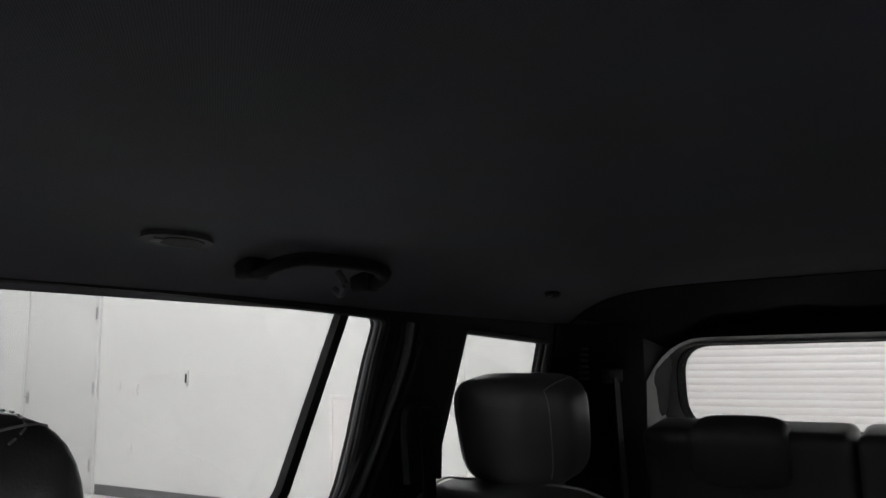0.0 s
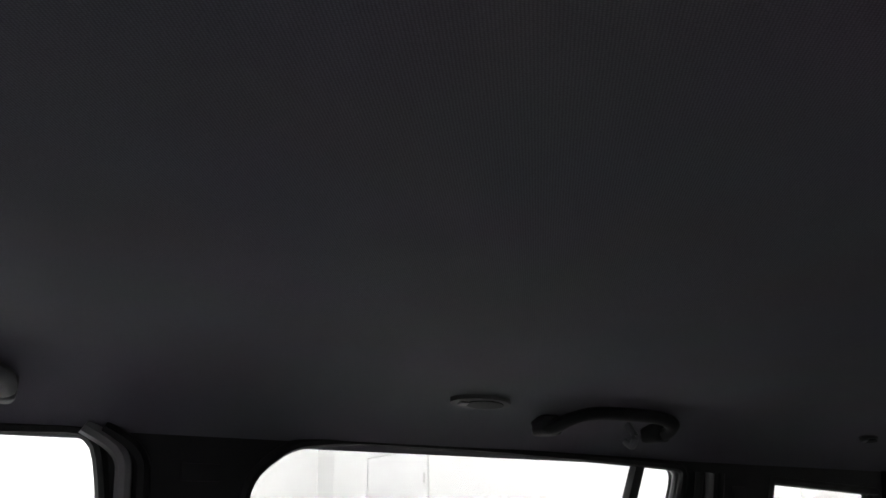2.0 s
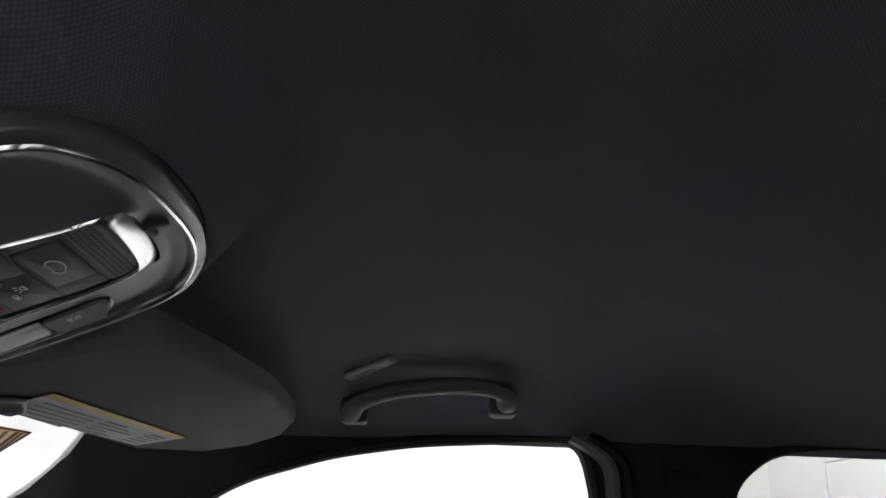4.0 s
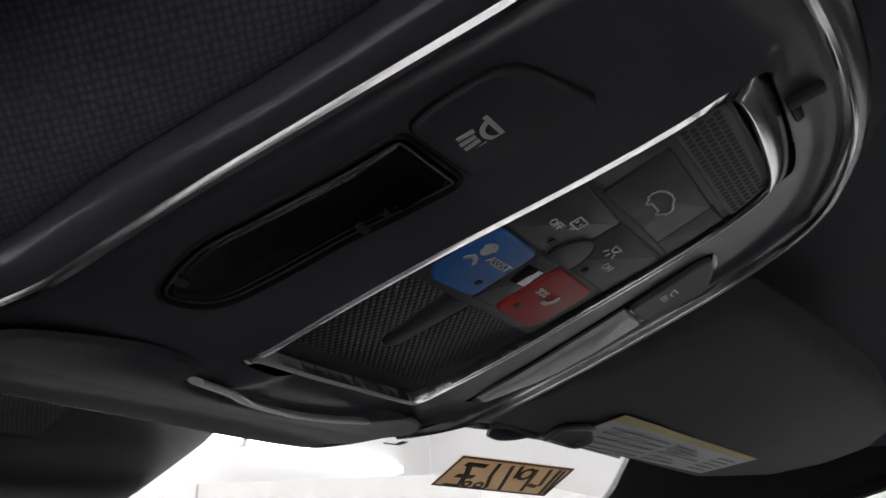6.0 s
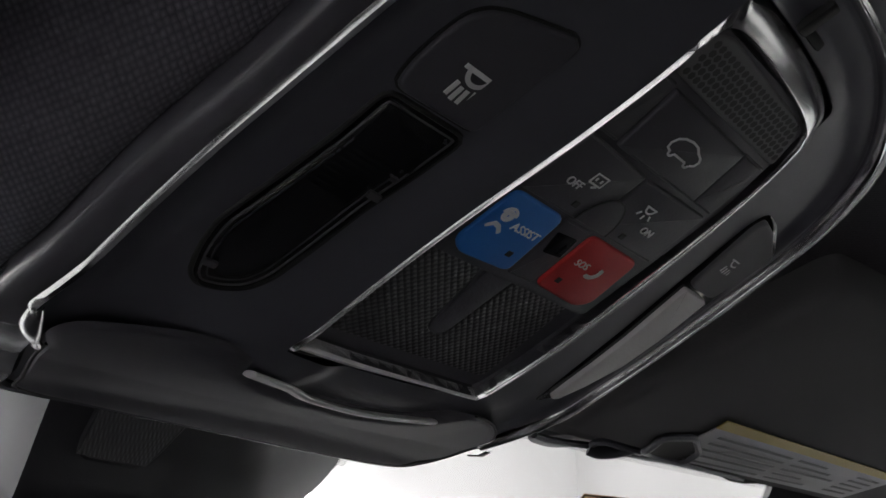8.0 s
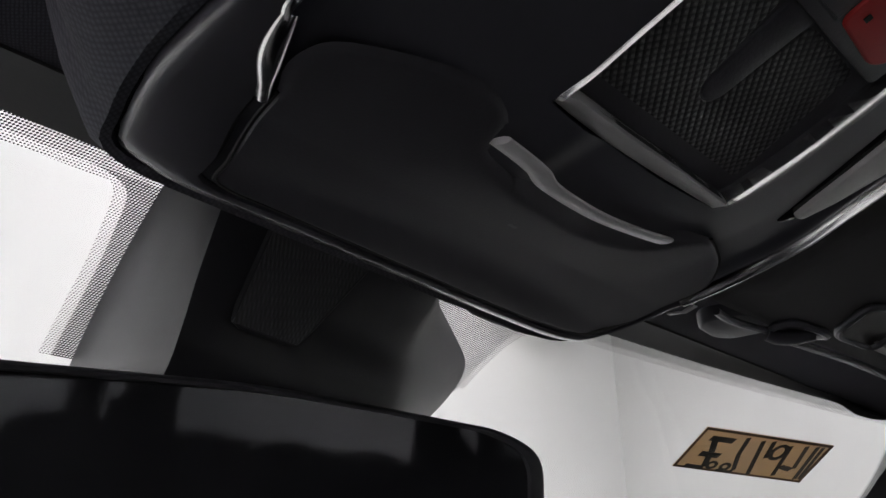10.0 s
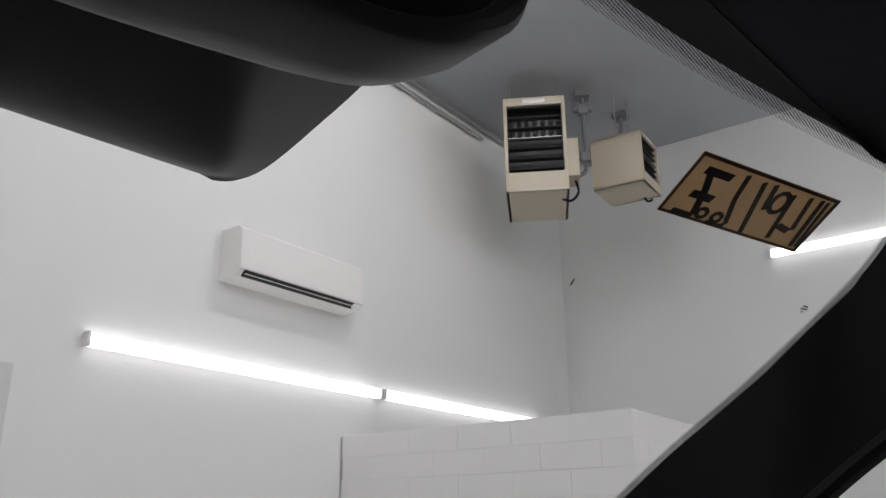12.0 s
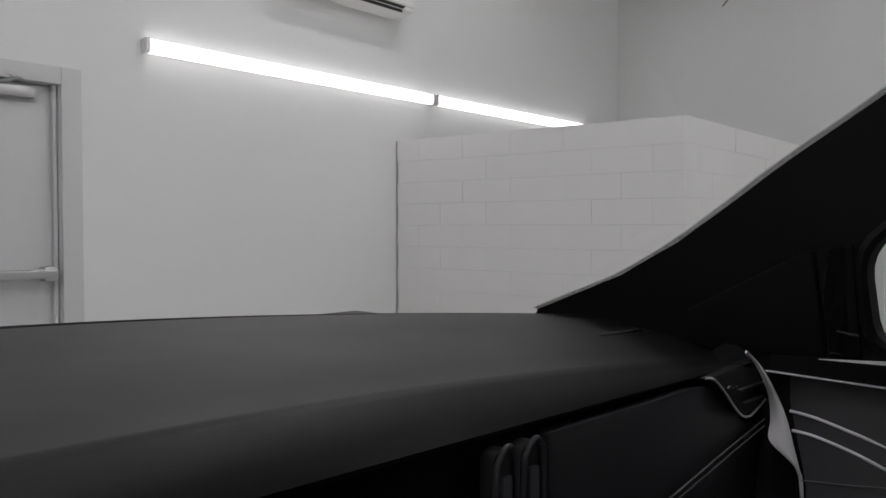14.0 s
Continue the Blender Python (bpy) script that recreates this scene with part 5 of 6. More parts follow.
part("pivot_mount", box((0.07, 0.045, 0.03), (-0.27, 0.375, 1.632), 0.010, 3), SATIN, vis2)


# ---- grab handles and small roof fittings ----
def grab_handle(x, y0, y1, z, label, hook=False, tilt=0.0):
    """A handle that runs fore and aft on the side of the roof, with two feet that reach below the grip."""
    t = thing("grab_handle", label, "grab handle", group="grab handles")
    mid_ = (y0 + y1) / 2

    def at(dx, y, dz):
        return (x + dx, y, z + dz - tilt * (y - mid_))
    path = spline([at(0.030, y1 - 0.016, 0.006), at(-0.006, y1 - 0.016, -0.012), at(-0.036, y1 - 0.028, -0.002), at(-0.048, y1 - 0.065, 0.008), at(-0.050, mid_, 0.011),
                   at(-0.048, y0 + 0.060, 0.010), at(-0.038, y0 + 0.024, 0.002), at(-0.006, y0 + 0.016, -0.010), at(0.030, y0 + 0.016, 0.006)], 6)
    prof = [(0.0125 * math.cos(a * math.pi / 6), 0.0095 * math.sin(a * math.pi / 6)) for a in range(12)]
    # the rear handle's shade is put into its colour, darker than the front one
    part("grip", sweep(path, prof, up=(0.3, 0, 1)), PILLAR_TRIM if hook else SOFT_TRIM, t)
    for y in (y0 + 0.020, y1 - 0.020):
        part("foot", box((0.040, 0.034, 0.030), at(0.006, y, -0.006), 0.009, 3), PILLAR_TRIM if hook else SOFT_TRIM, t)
    if hook:
        y = y0 + 0.085
        part("coat_hook", sweep(spline([at(0.0, y, 0.004), at(-0.014, y, -0.016), at(-0.006, y, -0.030), at(0.008, y, -0.022)], 4), circle(0.006, 8)), GRAIN, t, "small coat hook")
    return t


grab_handle(0.650, -0.100, 0.122, 1.689, "black moulded grab handle over the front door", tilt=0.08)
grab_handle(0.650, -1.065, -0.800, 1.699, "black moulded grab handle with coat hook", hook=True)


def roof_lamp(x, y, label, w=0.10, d=0.036):
    z = roof_z(x, y)
    slope = math.atan((roof_z(x + 0.03, y) - roof_z(x - 0.03, y)) / 0.06)
    t = thing("roof_lamp", label, "roof lamp", Matrix.Translation((x, y, z - 0.001)) @ Matrix.Rotation(-slope, 4, "Y"))
    o = [(d / 2 * math.cos(a * math.pi / 12), w / 2 * math.sin(a * math.pi / 12)) for a in range(24)]
    bm = plate(o, 0.004, -0.006)
    part("bezel", bm, SOFT_TRIM, t)
    part("lens", plate([(px * 0.7, py * 0.62 - 0.006) for px, py in o], -0.005, -0.0075), PILLAR_TRIM, t, "smoked lens")
    part("switch", box((0.010, 0.014, 0.003), (0, w * 0.30, -0.0072), 0.001), GRAIN, t)
    return t


roof_lamp(0.622, -0.678, "small oval reading lamp in the roof lining")
roof_lamp(0.636, -1.607, "small dark hook plate in the roof lining", 0.055, 0.022)
clip = thing("roof_clip", "small grey oblong clip on the roof lining", "roof clip", Matrix.Translation((0.578, 0.081, roof_z(0.578, 0.081) - 0.004)) @ Matrix.Rotation(radians(-46), 4, "Z") @ Matrix.Rotation(radians(-9), 4, "X"))
part("pad", box((0.014, 0.080, 0.008), (0, 0, 0), 0.0039, 3), CLIP_GREY, clip)
for k in range(6):
    part("rib", box((0.009, 0.002, 0.002), (0, -0.025 + 0.010 * k, -0.004), 0.0005), STEEL, clip)

# ---- rear-view mirror and sensor housing ----
MIR = Matrix.Translation((-0.022, 0.476, 1.514)) @ Matrix.Rotation(radians(-15), 4, "Z") @ Matrix.Rotation(radians(7.3), 4, "X")
mirror = thing("rear_view_mirror", "black framed rear-view mirror with dimmed glass", "mirror", MIR)
mo = rounded([(-0.134, -0.018), (-0.128, 0.042), (0.0, 0.047), (0.116, 0.0410), (0.140, 0.032), (0.1415, -0.020), (0.114, -0.0345), (0.055, -0.0355), (0.0, -0.0335), (-0.06, -0.028), (-0.118, -0.021)], 0.020, 6)
rows = []
for f, y in ((0.915, -0.003), (0.925, -0.0058), (0.95, -0.0066), (0.98, -0.0050), (1.0, 0.0), (1.0, 0.008), (1.0, 0.024), (0.975, 0.036), (0.88, 0.045), (0.55, 0.050), (0.2, 0.052)):
    rows.append([(x * f, y, z * f) for x, z in mo])
bm = grid(rows, close=True)
bmesh.ops.holes_fill(bm, edges=[e for e in bm.edges if e.is_boundary and all(v.co.y > 0.03 for v in e.verts)])
part("housing", bm, GRAIN, mirror)
cols = []
for k in range(45):  # a slightly bowed glass
    x = -0.1235 + 0.254 * k / 44
    cross = []
    for (ax, az), (bx, bz) in zip(mo, mo[1:] + mo[:1]):
        if (ax * 0.93 - x) * (bx * 0.93 - x) <= 0 and abs(ax - bx) > 1e-9:
            cross.append(0.93 * (az + (bz - az) * (x / 0.93 - ax) / (bx - ax)))
    lo_, hi_ = min(cross), max(cross)
    cols.append([(x, -0.004 - 0.055 * x + x * x / 2.4, lo_ + (hi_ - lo_) * i / 8) for i in range(9)])
gl = grid(cols)
part("mirror_glass", gl, MIRROR, mirror, "dark dimming glass")
part("button", box((0.040, 0.010, 0.004), (-0.010, 0.006, -0.0325), 0.0018, 3), GRAIN, mirror)
part("stem", sweep(spline([(0.0, 0.03, 0.0), (0.0, 0.055, 0.012), (0.0, 0.085, 0.030)], 4), circle(0.014, 12)), SATIN, mirror, "mirror arm")

sensor = thing("sensor_housing", "black camera and sensor housing on the windscreen", "sensor housing")
# each row runs across: glass, fold, fold, glass
levels = [((-0.045, 0.04), (-0.020, 0.510, 1.690), (0.125, 0.500, 1.690), (0.20, 0.05)), ((-0.043, 0.10), (-0.026, 0.511, 1.664), (0.115, 0.502, 1.650), (0.235, 0.112)),
          ((-0.038, 0.20), (-0.034, 0.512, 1.622), (0.106, 0.525, 1.618), (0.29, 0.185)), ((-0.030, 0.29), (-0.038, 0.514, 1.592), (0.106, 0.529, 1.596), (0.335, 0.255)),
          ((-0.022, 0.345), (-0.036, 0.530, 1.573), (0.112, 0.545, 1.578), (0.346, 0.310)), ((-0.010, 0.40), (-0.010, 0.620, 1.563), (0.150, 0.630, 1.566), (0.335, 0.375)),
          ((0.005, 0.44), (0.020, 0.700, 1.562), (0.190, 0.700, 1.562), (0.322, 0.425)), ((0.020, 0.452), (0.050, 0.748, 1.574), (0.200, 0.742, 1.574), (0.306, 0.446)),
          ((0.060, 0.456), (0.075, 0.759, 1.583), (0.195, 0.754, 1.582), (0.290, 0.452))]
rows = []
for a, b, c, d in levels:
    a, d = screen_point(*a, 0.002), screen_point(*d, 0.002)
    b, c = Vector(b), Vector(c)
    rows.append([a.lerp(b, k / 6) for k in range(6)] + [b.lerp(c, k / 8) for k in range(8)] + [c.lerp(d, k / 6) for k in range(7)])
cols = [spline([r[j] for r in rows], 4) for j in range(len(rows[0]))]
rows = [[c[i] for c in cols] for i in range(len(cols[0]))]
for k in (6, 14):  # a small radius along each fold
    for r in rows:
        r[k] = (r[k - 1] + r[k] * 6 + r[k + 1]) / 8
part("cover", grid(rows, thick=0.003), SENSOR_SKIN, sensor)


def sensor_face(x, z, lift):
    r = (1.664 - z) / 0.042
    y0, y1 = 0.511 - 0.010 * (x + 0.026) / 0.141, 0.512 + 0.013 * (x + 0.034) / 0.140
    return Vector((x, y0 + (y1 - y0) * r - lift, z))


corners = [sensor_face(x, z, 0.0032) for x, z in ((0.002, 1.657), (0.064, 1.653), (0.027, 1.600), (-0.014, 1.600))]
bm = bmesh.new()
bm.faces.new([bm.verts.new(q) for q in corners])
bmesh.ops.subdivide_edges(bm, edges=bm.edges[:], cuts=1)
bmesh.ops.solidify(bm, geom=bm.faces[:], thickness=0.002)
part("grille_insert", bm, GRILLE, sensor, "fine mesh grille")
loop = []
for i, q in enumerate(corners):
    a, b = corners[i - 1], corners[(i + 1) % 4]
    loop += [q.lerp(a, 0.14), q.lerp(a, 0.03).lerp(b, 0.03), q.lerp(b, 0.14)]
part("grille_frame", sweep(loop, circle(0.0020, 6), closed=True, up=(0, 1, 0)), SENSOR_SKIN, sensor)

# ---- paper note on the glass ----
tl, tr, br, bl = Vector((0.514, 0.552, 1.641)), Vector((0.691, 0.505, 1.641)), Vector((0.722, 0.560, 1.614)), Vector((0.540, 0.608, 1.616))
note = thing("paper_note", "brown paper note with black marker strokes stuck on glass", "paper note")
nrm = (tr - tl).cross(bl - tl).normalized()
if nrm.z > 0:
    nrm = -nrm


def on_note(u, v, h=0.0):
    return tl.lerp(tr, u).lerp(bl.lerp(br, u), v) + nrm * h


def note_quad(u0, v0, u1, v1, h):
    return grid([[on_note(u0 + (u1 - u0) * i / 4, v0 + (v1 - v0) * j / 2, h) for i in range(5)] for j in range(3)], thick=0.0004)


sheet = part("sheet", note_quad(0, 0, 1, 1, 0.0), PAPER, note)
for a in ((0, 0, 1, 0.055), (0, 0.955, 1, 1), (0, 0, 0.016, 1), (0.975, 0, 1, 1)):
    part("border", note_quad(*a, 0.0008), PAPER_EDGE, note, "dark brown edge")


def marker(points, w=0.006):
    path = [on_note(u, v, 0.0012) for u, v in points]
    return sweep(path, [(-w / 2, 0), (w / 2, 0), (w / 2, 0.0005), (-w / 2, 0.0005)], up=nrm)


for pts, w in (([(0.08, 0.22), (0.25, 0.22)], 0.008), ([(0.11, 0.2), (0.16, 0.5), (0.20, 0.9)], 0.007), ([(0.10, 0.60), (0.24, 0.60)], 0.008), ([(0.07, 0.93), (0.20, 0.93)], 0.006),
               (arc(0.245, 0.84, 0.03, 0, 360, 10, 2.6), 0.004), (arc(0.345, 0.84, 0.03, 0, 360, 10, 2.6), 0.004), ([(0.33, 0.10), (0.36, 0.5), (0.42, 0.88), (0.40, 0.95)], 0.005), ([(0.30, 0.95), (0.42, 0.95)], 0.004),
               ([(0.45, 0.12), (0.55, 0.95)], 0.005), ([(0.53, 0.10), (0.57, 0.5)], 0.005), (arc(0.63, 0.33, 0.05, 0, 360, 12, 3.4), 0.005), ([(0.68, 0.15), (0.74, 0.9)], 0.005), ([(0.74, 0.66), (0.83, 0.70)], 0.007), ([(0.80, 0.10), (0.85, 0.66)], 0.005),
               ([(0.885, 0.08), (0.93, 0.92)], 0.005), ([(0.93, 0.08), (0.965, 0.9)], 0.004)):
    part("marker_stroke", marker(pts, w), INK, sheet)

# ---- dashboard ----
dash = thing("dashboard", "black soft-skinned dashboard with silver accents and vents", "dashboard")


def dash_row(y_of, z_of, n=40):
    return [(x, y_of(x), z_of(x)) for x in [-0.845 + 1.69 * k / n for k in range(n + 1)]]


def q(x):
    return (x / 0.84) ** 2


rows = [dash_row(lambda x: 1.335 - 0.31 * q(x), lambda x: 1.262 - 0.016 * q(x)),
        dash_row(lambda x: 1.18 - 0.22 * q(x), lambda x: 1.262 - 0.020 * q(x)),
        dash_row(lambda x: 1.00 - 0.11 * q(x), lambda x: 1.259 - 0.030 * q(x)),
        dash_row(lambda x: 0.88 - 0.05 * q(x), lambda x: 1.255 - 0.042 * q(x)),
        dash_row(lambda x: 0.835 - 0.02 * q(x), lambda x: 1.2510 - 0.045 * q(x)),
        dash_row(lambda x: 0.826 - 0.02 * q(x), lambda x: 1.2520 - 0.046 * q(x)),
        dash_row(lambda x: 0.817 - 0.02 * q(x), lambda x: 1.2480 - 0.046 * q(x)),
        dash_row(lambda x: 0.797 - 0.008 * q(x), lambda x: 1.234 - 0.030 * q(x)),
        dash_row(lambda x: 0.782, lambda x: 1.222 - 0.014 * q(x)),
        dash_row(lambda x: 0.776, lambda x: 1.214 - 0.006 * q(x)),
        dash_row(lambda x: 0.780, lambda x: 1.209 - 0.004 * q(x)),
        dash_row(lambda x: 0.800, lambda x: 1.206 - 0.004 * q(x))]
part("top_pad", grid(rows, thick=0.004), DASH_SKIN, dash, "soft grained top pad")
rows = [dash_row(lambda x: 1.47 - 0.40 * q(x), lambda x: 1.236 - 0.01 * q(x)), dash_row(lambda x: 1.41 - 0.36 * q(x), lambda x: 1.257 - 0.012 * q(x)),
        dash_row(lambda x: 1.36 - 0.325 * q(x), lambda x: 1.259 - 0.015 * q(x)), dash_row(lambda x: 1.338 - 0.31 * q(x), lambda x: 1.252 - 0.016 * q(x))]
part("defroster_strip", grid(rows, thick=0.004), BLACK_CARPET, dash, "dark strip along the windscreen")
rows = [dash_row(lambda x: 0.80, lambda x: 1.207 - 0.004 * q(x)), dash_row(lambda x: 0.785, lambda x: 1.12 - 0.02 * q(x)), dash_row(lambda x: 0.78, lambda x: 1.00), dash_row(lambda x: 0.84, lambda x: 0.62), dash_row(lambda x: 0.95, lambda x: 0.52)]
part("fascia", grid(rows, thick=0.004), BLACK_CARPET, dash)


def fascia(points, y, t, mat_, name, parent, bevel=0.002, label=""):
    bm = plate(points, 0.0, t, bevel)
    for v in bm.verts:
        v.co = Vector((v.co.x, y - v.co.z, v.co.y))
    return part(name, bm, mat_, parent, label)


fascia(rounded([(0.405, 0.98), (0.398, 1.200), (0.66, 1.200), (0.705, 1.195), (0.785, 1.142), (0.835, 1.128), (0.80, 0.98)], 0.006), 0.783, 0.010, DOOR_SATIN, "passenger_panel", dash, 0.0008, "dark passenger side panel")
for x, w in ((0.369, 0.026), (0.334, 0.026)):
    v = fascia(rounded([(x - w / 2, 1.05), (x - w / 2, 1.200), (x + w / 2, 1.200), (x + w / 2, 1.05)], 0.012), 0.782, 0.014, BLACK_SLOT, "centre_vent", dash, 0.003, "upright centre air vent")
    part("vent_rim", sweep(spline([(x - w / 2, 0.772, 1.055), (x - w / 2, 0.766, 1.175), (x - w * 0.36, 0.765, 1.194), (x, 0.765, 1.203), (x + w * 0.30, 0.765, 1.198), (x + w / 2, 0.766, 1.178), (x + w / 2 + 0.002, 0.772, 1.055)], 5), circle(0.0022, 8), up=(0, 1, 0)), GRAIN, v)
    part("vent_slat", box((w * 0.5, 0.008, 0.12), (x, 0.768, 1.12), 0.003), GRAIN, v)
part("display", box((0.34, 0.022, 0.13), (0.10, 0.80, 1.10), 0.006), GLOSS, dash, "dark centre display")
for k in range(2):
    d = -0.008 * k
    part("accent_line", sweep(spline([(0.45, 0.764, 1.074 + d), (0.592, 0.764, 1.100 + d), (0.743, 0.764, 1.126 + d), (0.829, 0.764, 1.140 + d)], 5), circle(0.0012, 6)), GREY_TRIM, dash, "thin grey line")
vent = fascia(rounded([(0.673, 1.208), (0.690, 1.204), (0.712, 1.188), (0.742, 1.164), (0.768, 1.153), (0.789, 1.153), (0.832, 1.167), (0.80, 1.204), (0.76, 1.212)], 0.006), 0.776, 0.0112, BLACK_SLOT, "side_vent", dash, 0.0005, "outer air vent")
part("vent_rim", sweep(spline([(0.671, 0.765, 1.210), (0.688, 0.764, 1.206), (0.712, 0.763, 1.189), (0.742, 0.763, 1.165), (0.760, 0.763, 1.1545), (0.775, 0.763, 1.1515), (0.790, 0.763, 1.1530), (0.832, 0.763, 1.166)], 6), circle(0.0015, 8)), SILVER, vent, "silver vent rim")
for k in range(2):
    part("vent_slat", box((0.075 - 0.02 * k, 0.006, 0.002), (0.785, 0.762, 1.186 - 0.016 * k), 0.0008), GRAIN, vent)
part("vent_tab", box((0.020, 0.006, 0.004), (0.724, 0.760, 1.195), 0.0018), CHROME, vent)
left = spline([(0.751, 0.757, 1.229), (0.780, 0.756, 1.210), (0.808, 0.753, 1.172), (0.812, 0.752, 1.142), (0.802, 0.749, 1.121), (0.803, 0.724, 1.099), (0.804, 0.715, 1.085), (0.804, 0.713, 1.061)], 6)
right = spline([(0.754, 0.757, 1.231), (0.788, 0.756, 1.213), (0.812, 0.747, 1.180), (0.812, 0.733, 1.149), (0.812, 0.724, 1.117), (0.811, 0.716, 1.087), (0.811, 0.714, 1.070), (0.811, 0.713, 1.058)], 6)
part("end_trim", grid([[a.lerp(b, f) + Vector((-0.004, -0.004, 0)) * math.sin(math.pi * f) for a, b in zip(left, right)] for f in (0, 0.2, 0.4, 0.6, 0.8, 1)], thick=0.003), SILVER, dash, "bright silver curved end trim")
part("speaker_slot", box((0.10, 0.012, 0.003), (0.755, 0.925, 1.2365), 0.001), BLACK_SLOT, dash)
wheel = thing("steering_wheel", "black leather steering wheel", "steering wheel", Matrix.Translation((-0.40, 0.56, 1.00)) @ Matrix.Rotation(radians(65), 4, "X"))
part("rim", sweep([(0.185 * math.cos(a * math.pi / 20), 0.185 * math.sin(a * math.pi / 20), 0) for a in range(40)], circle(0.016, 10), closed=True), LEATHER, wheel)
part("hub", box((0.16, 0.14, 0.05), (0, 0, -0.02), 0.02, 3), GRAIN, wheel)
part("column", sweep([(0, 0, -0.03), (0, -0.02, -0.36)], circle(0.045, 12)), GRAIN, wheel, "steering column shroud")
for a in (0, 180, 270):
    part("spoke", sweep([(0.05 * math.cos(radians(a)), 0.05 * math.sin(radians(a)), -0.01), (0.18 * math.cos(radians(a)), 0.18 * math.sin(radians(a)), 0)], circle(0.014, 8)), GRAIN, wheel)

# ---- front door card, sail panel and door mirror ----
card = thing("door_card", "black door trim with satin panel and bright lines", "door trim")
part("sill", sweep(spline([(0.850, 0.752, 1.207), (0.848, 0.70, 1.212), (0.842, 0.40, 1.214), (0.838, 0.0, 1.212), (0.835, -0.22, 1.210)], 5), [(-0.035, -0.012), (-0.030, 0.008), (0.0, 0.014), (0.03, 0.010), (0.04, -0.012)]), BLACK_CARPET, card)
part("chrome_line", sweep([(0.808, 0.756, 1.2015), (0.808, 0.628, 1.1985), (0.804, 0.2, 1.194)], circle(0.0013, 6)), SILVER, card, "thin chrome line")
bm = grid([[(0.826, y, z) for y in (0.732, 0.6, 0.3, -0.2)] for z in (1.196, 1.165)] + [[(0.79, y, 1.08) for y in (0.700, 0.6, 0.3, -0.2)], [(0.775, y, 0.95) for y in (0.694, 0.6, 0.3, -0.2)]], thick=0.006)
part("upper_panel", bm, DOOR_SATIN, card, "satin black upper panel")
for pts in ([(0.812, 0.729, 1.157), (0.811, 0.702, 1.154), (0.810, 0.665, 1.145), (0.808, 0.626, 1.134), (0.800, 0.50, 1.092)], [(0.806, 0.724, 1.136), (0.805, 0.700, 1.134), (0.802, 0.663, 1.1255), (0.798, 0.626, 1.114), (0.789, 0.50, 1.068)]):
    part("bright_line", sweep(spline(pts, 5), circle(0.0019, 6)), SILVER, card, "bright inlaid line")
part("lower_line", sweep([(0.786, 0.705, 1.086), (0.786, 0.658, 1.091), (0.786, 0.60, 1.099)], circle(0.0009, 6)), GREY_TRIM, card, "thin grey line")
# added silver strip imitates the bright window showing above the sill
part("window_glimpse", grid([[(0.792, 0.690, 1.2252), (0.792, 0.655, 1.2275), (0.792, 0.600, 1.2315)], [(0.792, 0.690, 1.2246), (0.792, 0.655, 1.2252), (0.792, 0.600, 1.2262)]], thick=0.003), SILVER, card, "bright strip standing in for the window's lower edge")
part("pull_recess", box((0.03, 0.14, 0.045), (0.805, 0.42, 1.155), 0.014, 3), GLOSS, card)

sail = thing("sail_panel", "black triangular cover at the front window corner", "door trim")
for nm, out, mat_, lab in (("cover", [(0.86, 1.22), (0.694, 1.22), (0.692, 1.347), (0.70, 1.345), (0.86, 1.265)], PILLAR_TRIM, ""), ("speaker_cover", [(0.690, 1.22), (0.655, 1.22), (0.652, 1.30), (0.650, 1.355), (0.688, 1.348)], GLOSS, "smooth black insert")):
    bm = plate(rounded(out, 0.006), 0.0, 0.005, 0.002)
    for v in bm.verts:
        v.co = Vector((side_x(v.co.y) - v.co.z - 0.002, v.co.x, v.co.y))
    part(nm, bm, mat_, sail, lab)

mir_o = Vector((0.984, 0.698, 1.290))
dm = thing("door_mirror", "black door mirror outside the passenger window", "door mirror", Matrix.Translation(mir_o) @ Matrix.Rotation(radians(-25), 4, "Z"))
go = rounded([(-0.012, 0.081), (0.05, 0.083), (0.128, 0.068), (0.166, 0.030), (0.174, -0.038), (0.128, -0.080), (0.020, -0.082), (-0.004, -0.024)], 0.016, 5)
rows = []
cx = Vector((0.09, 0.0))
for f, y in ((0.985, -0.004), (1.06, -0.012), (1.13, -0.006), (1.16, 0.02), (1.12, 0.06), (0.9, 0.10), (0.4, 0.12)):
    rows.append([(cx.x + (x - cx.x) * f, y, z * f) for x, z in go])
bm = grid(rows, close=True)
bmesh.ops.holes_fill(bm, edges=[e for e in bm.edges if e.is_boundary and all(v.co.y > 0.11 for v in e.verts)])
part("housing", bm, EXTERIOR, dm, "gloss black shell")
gl = bmesh.new()
gl.faces.new([gl.verts.new((x, -0.001, z)) for x, z in go])
mg = part("mirror_glass", gl, DOOR_MIRROR, dm, "clear mirror glass", smooth=False)
for text, z in (("OBJECTS IN MIRROR ARE CLOSER", -0.056), ("THAN THEY APPEAR", -0.063)):
    bm = lettering(text, 0.0068, (0, 0, 0))
    for v in bm.verts:
        v.co = Vector((v.co.x + 0.095, -0.0016 - v.co.z, v.co.y + z))
    part("legend", bm, GREY_TRIM, mg, "grey etched warning words")
bm = stroke([(0.142, 0.0), (0.150, 0.014), (0.158, 0.0), (0.142, 0.0)], 0.003, 0.0)
for v in bm.verts:
    v.co = Vector((v.co.x, -0.0016 - v.co.z, v.co.y))
part("warning_symbol", bm, GREY_TRIM, mg)
part("foot", sweep([(0.02, 0.03, -0.07), (-0.08, 0.06, -0.085), (-0.20, 0.02, -0.09)], circle(0.03, 10)), EXTERIOR, dm)


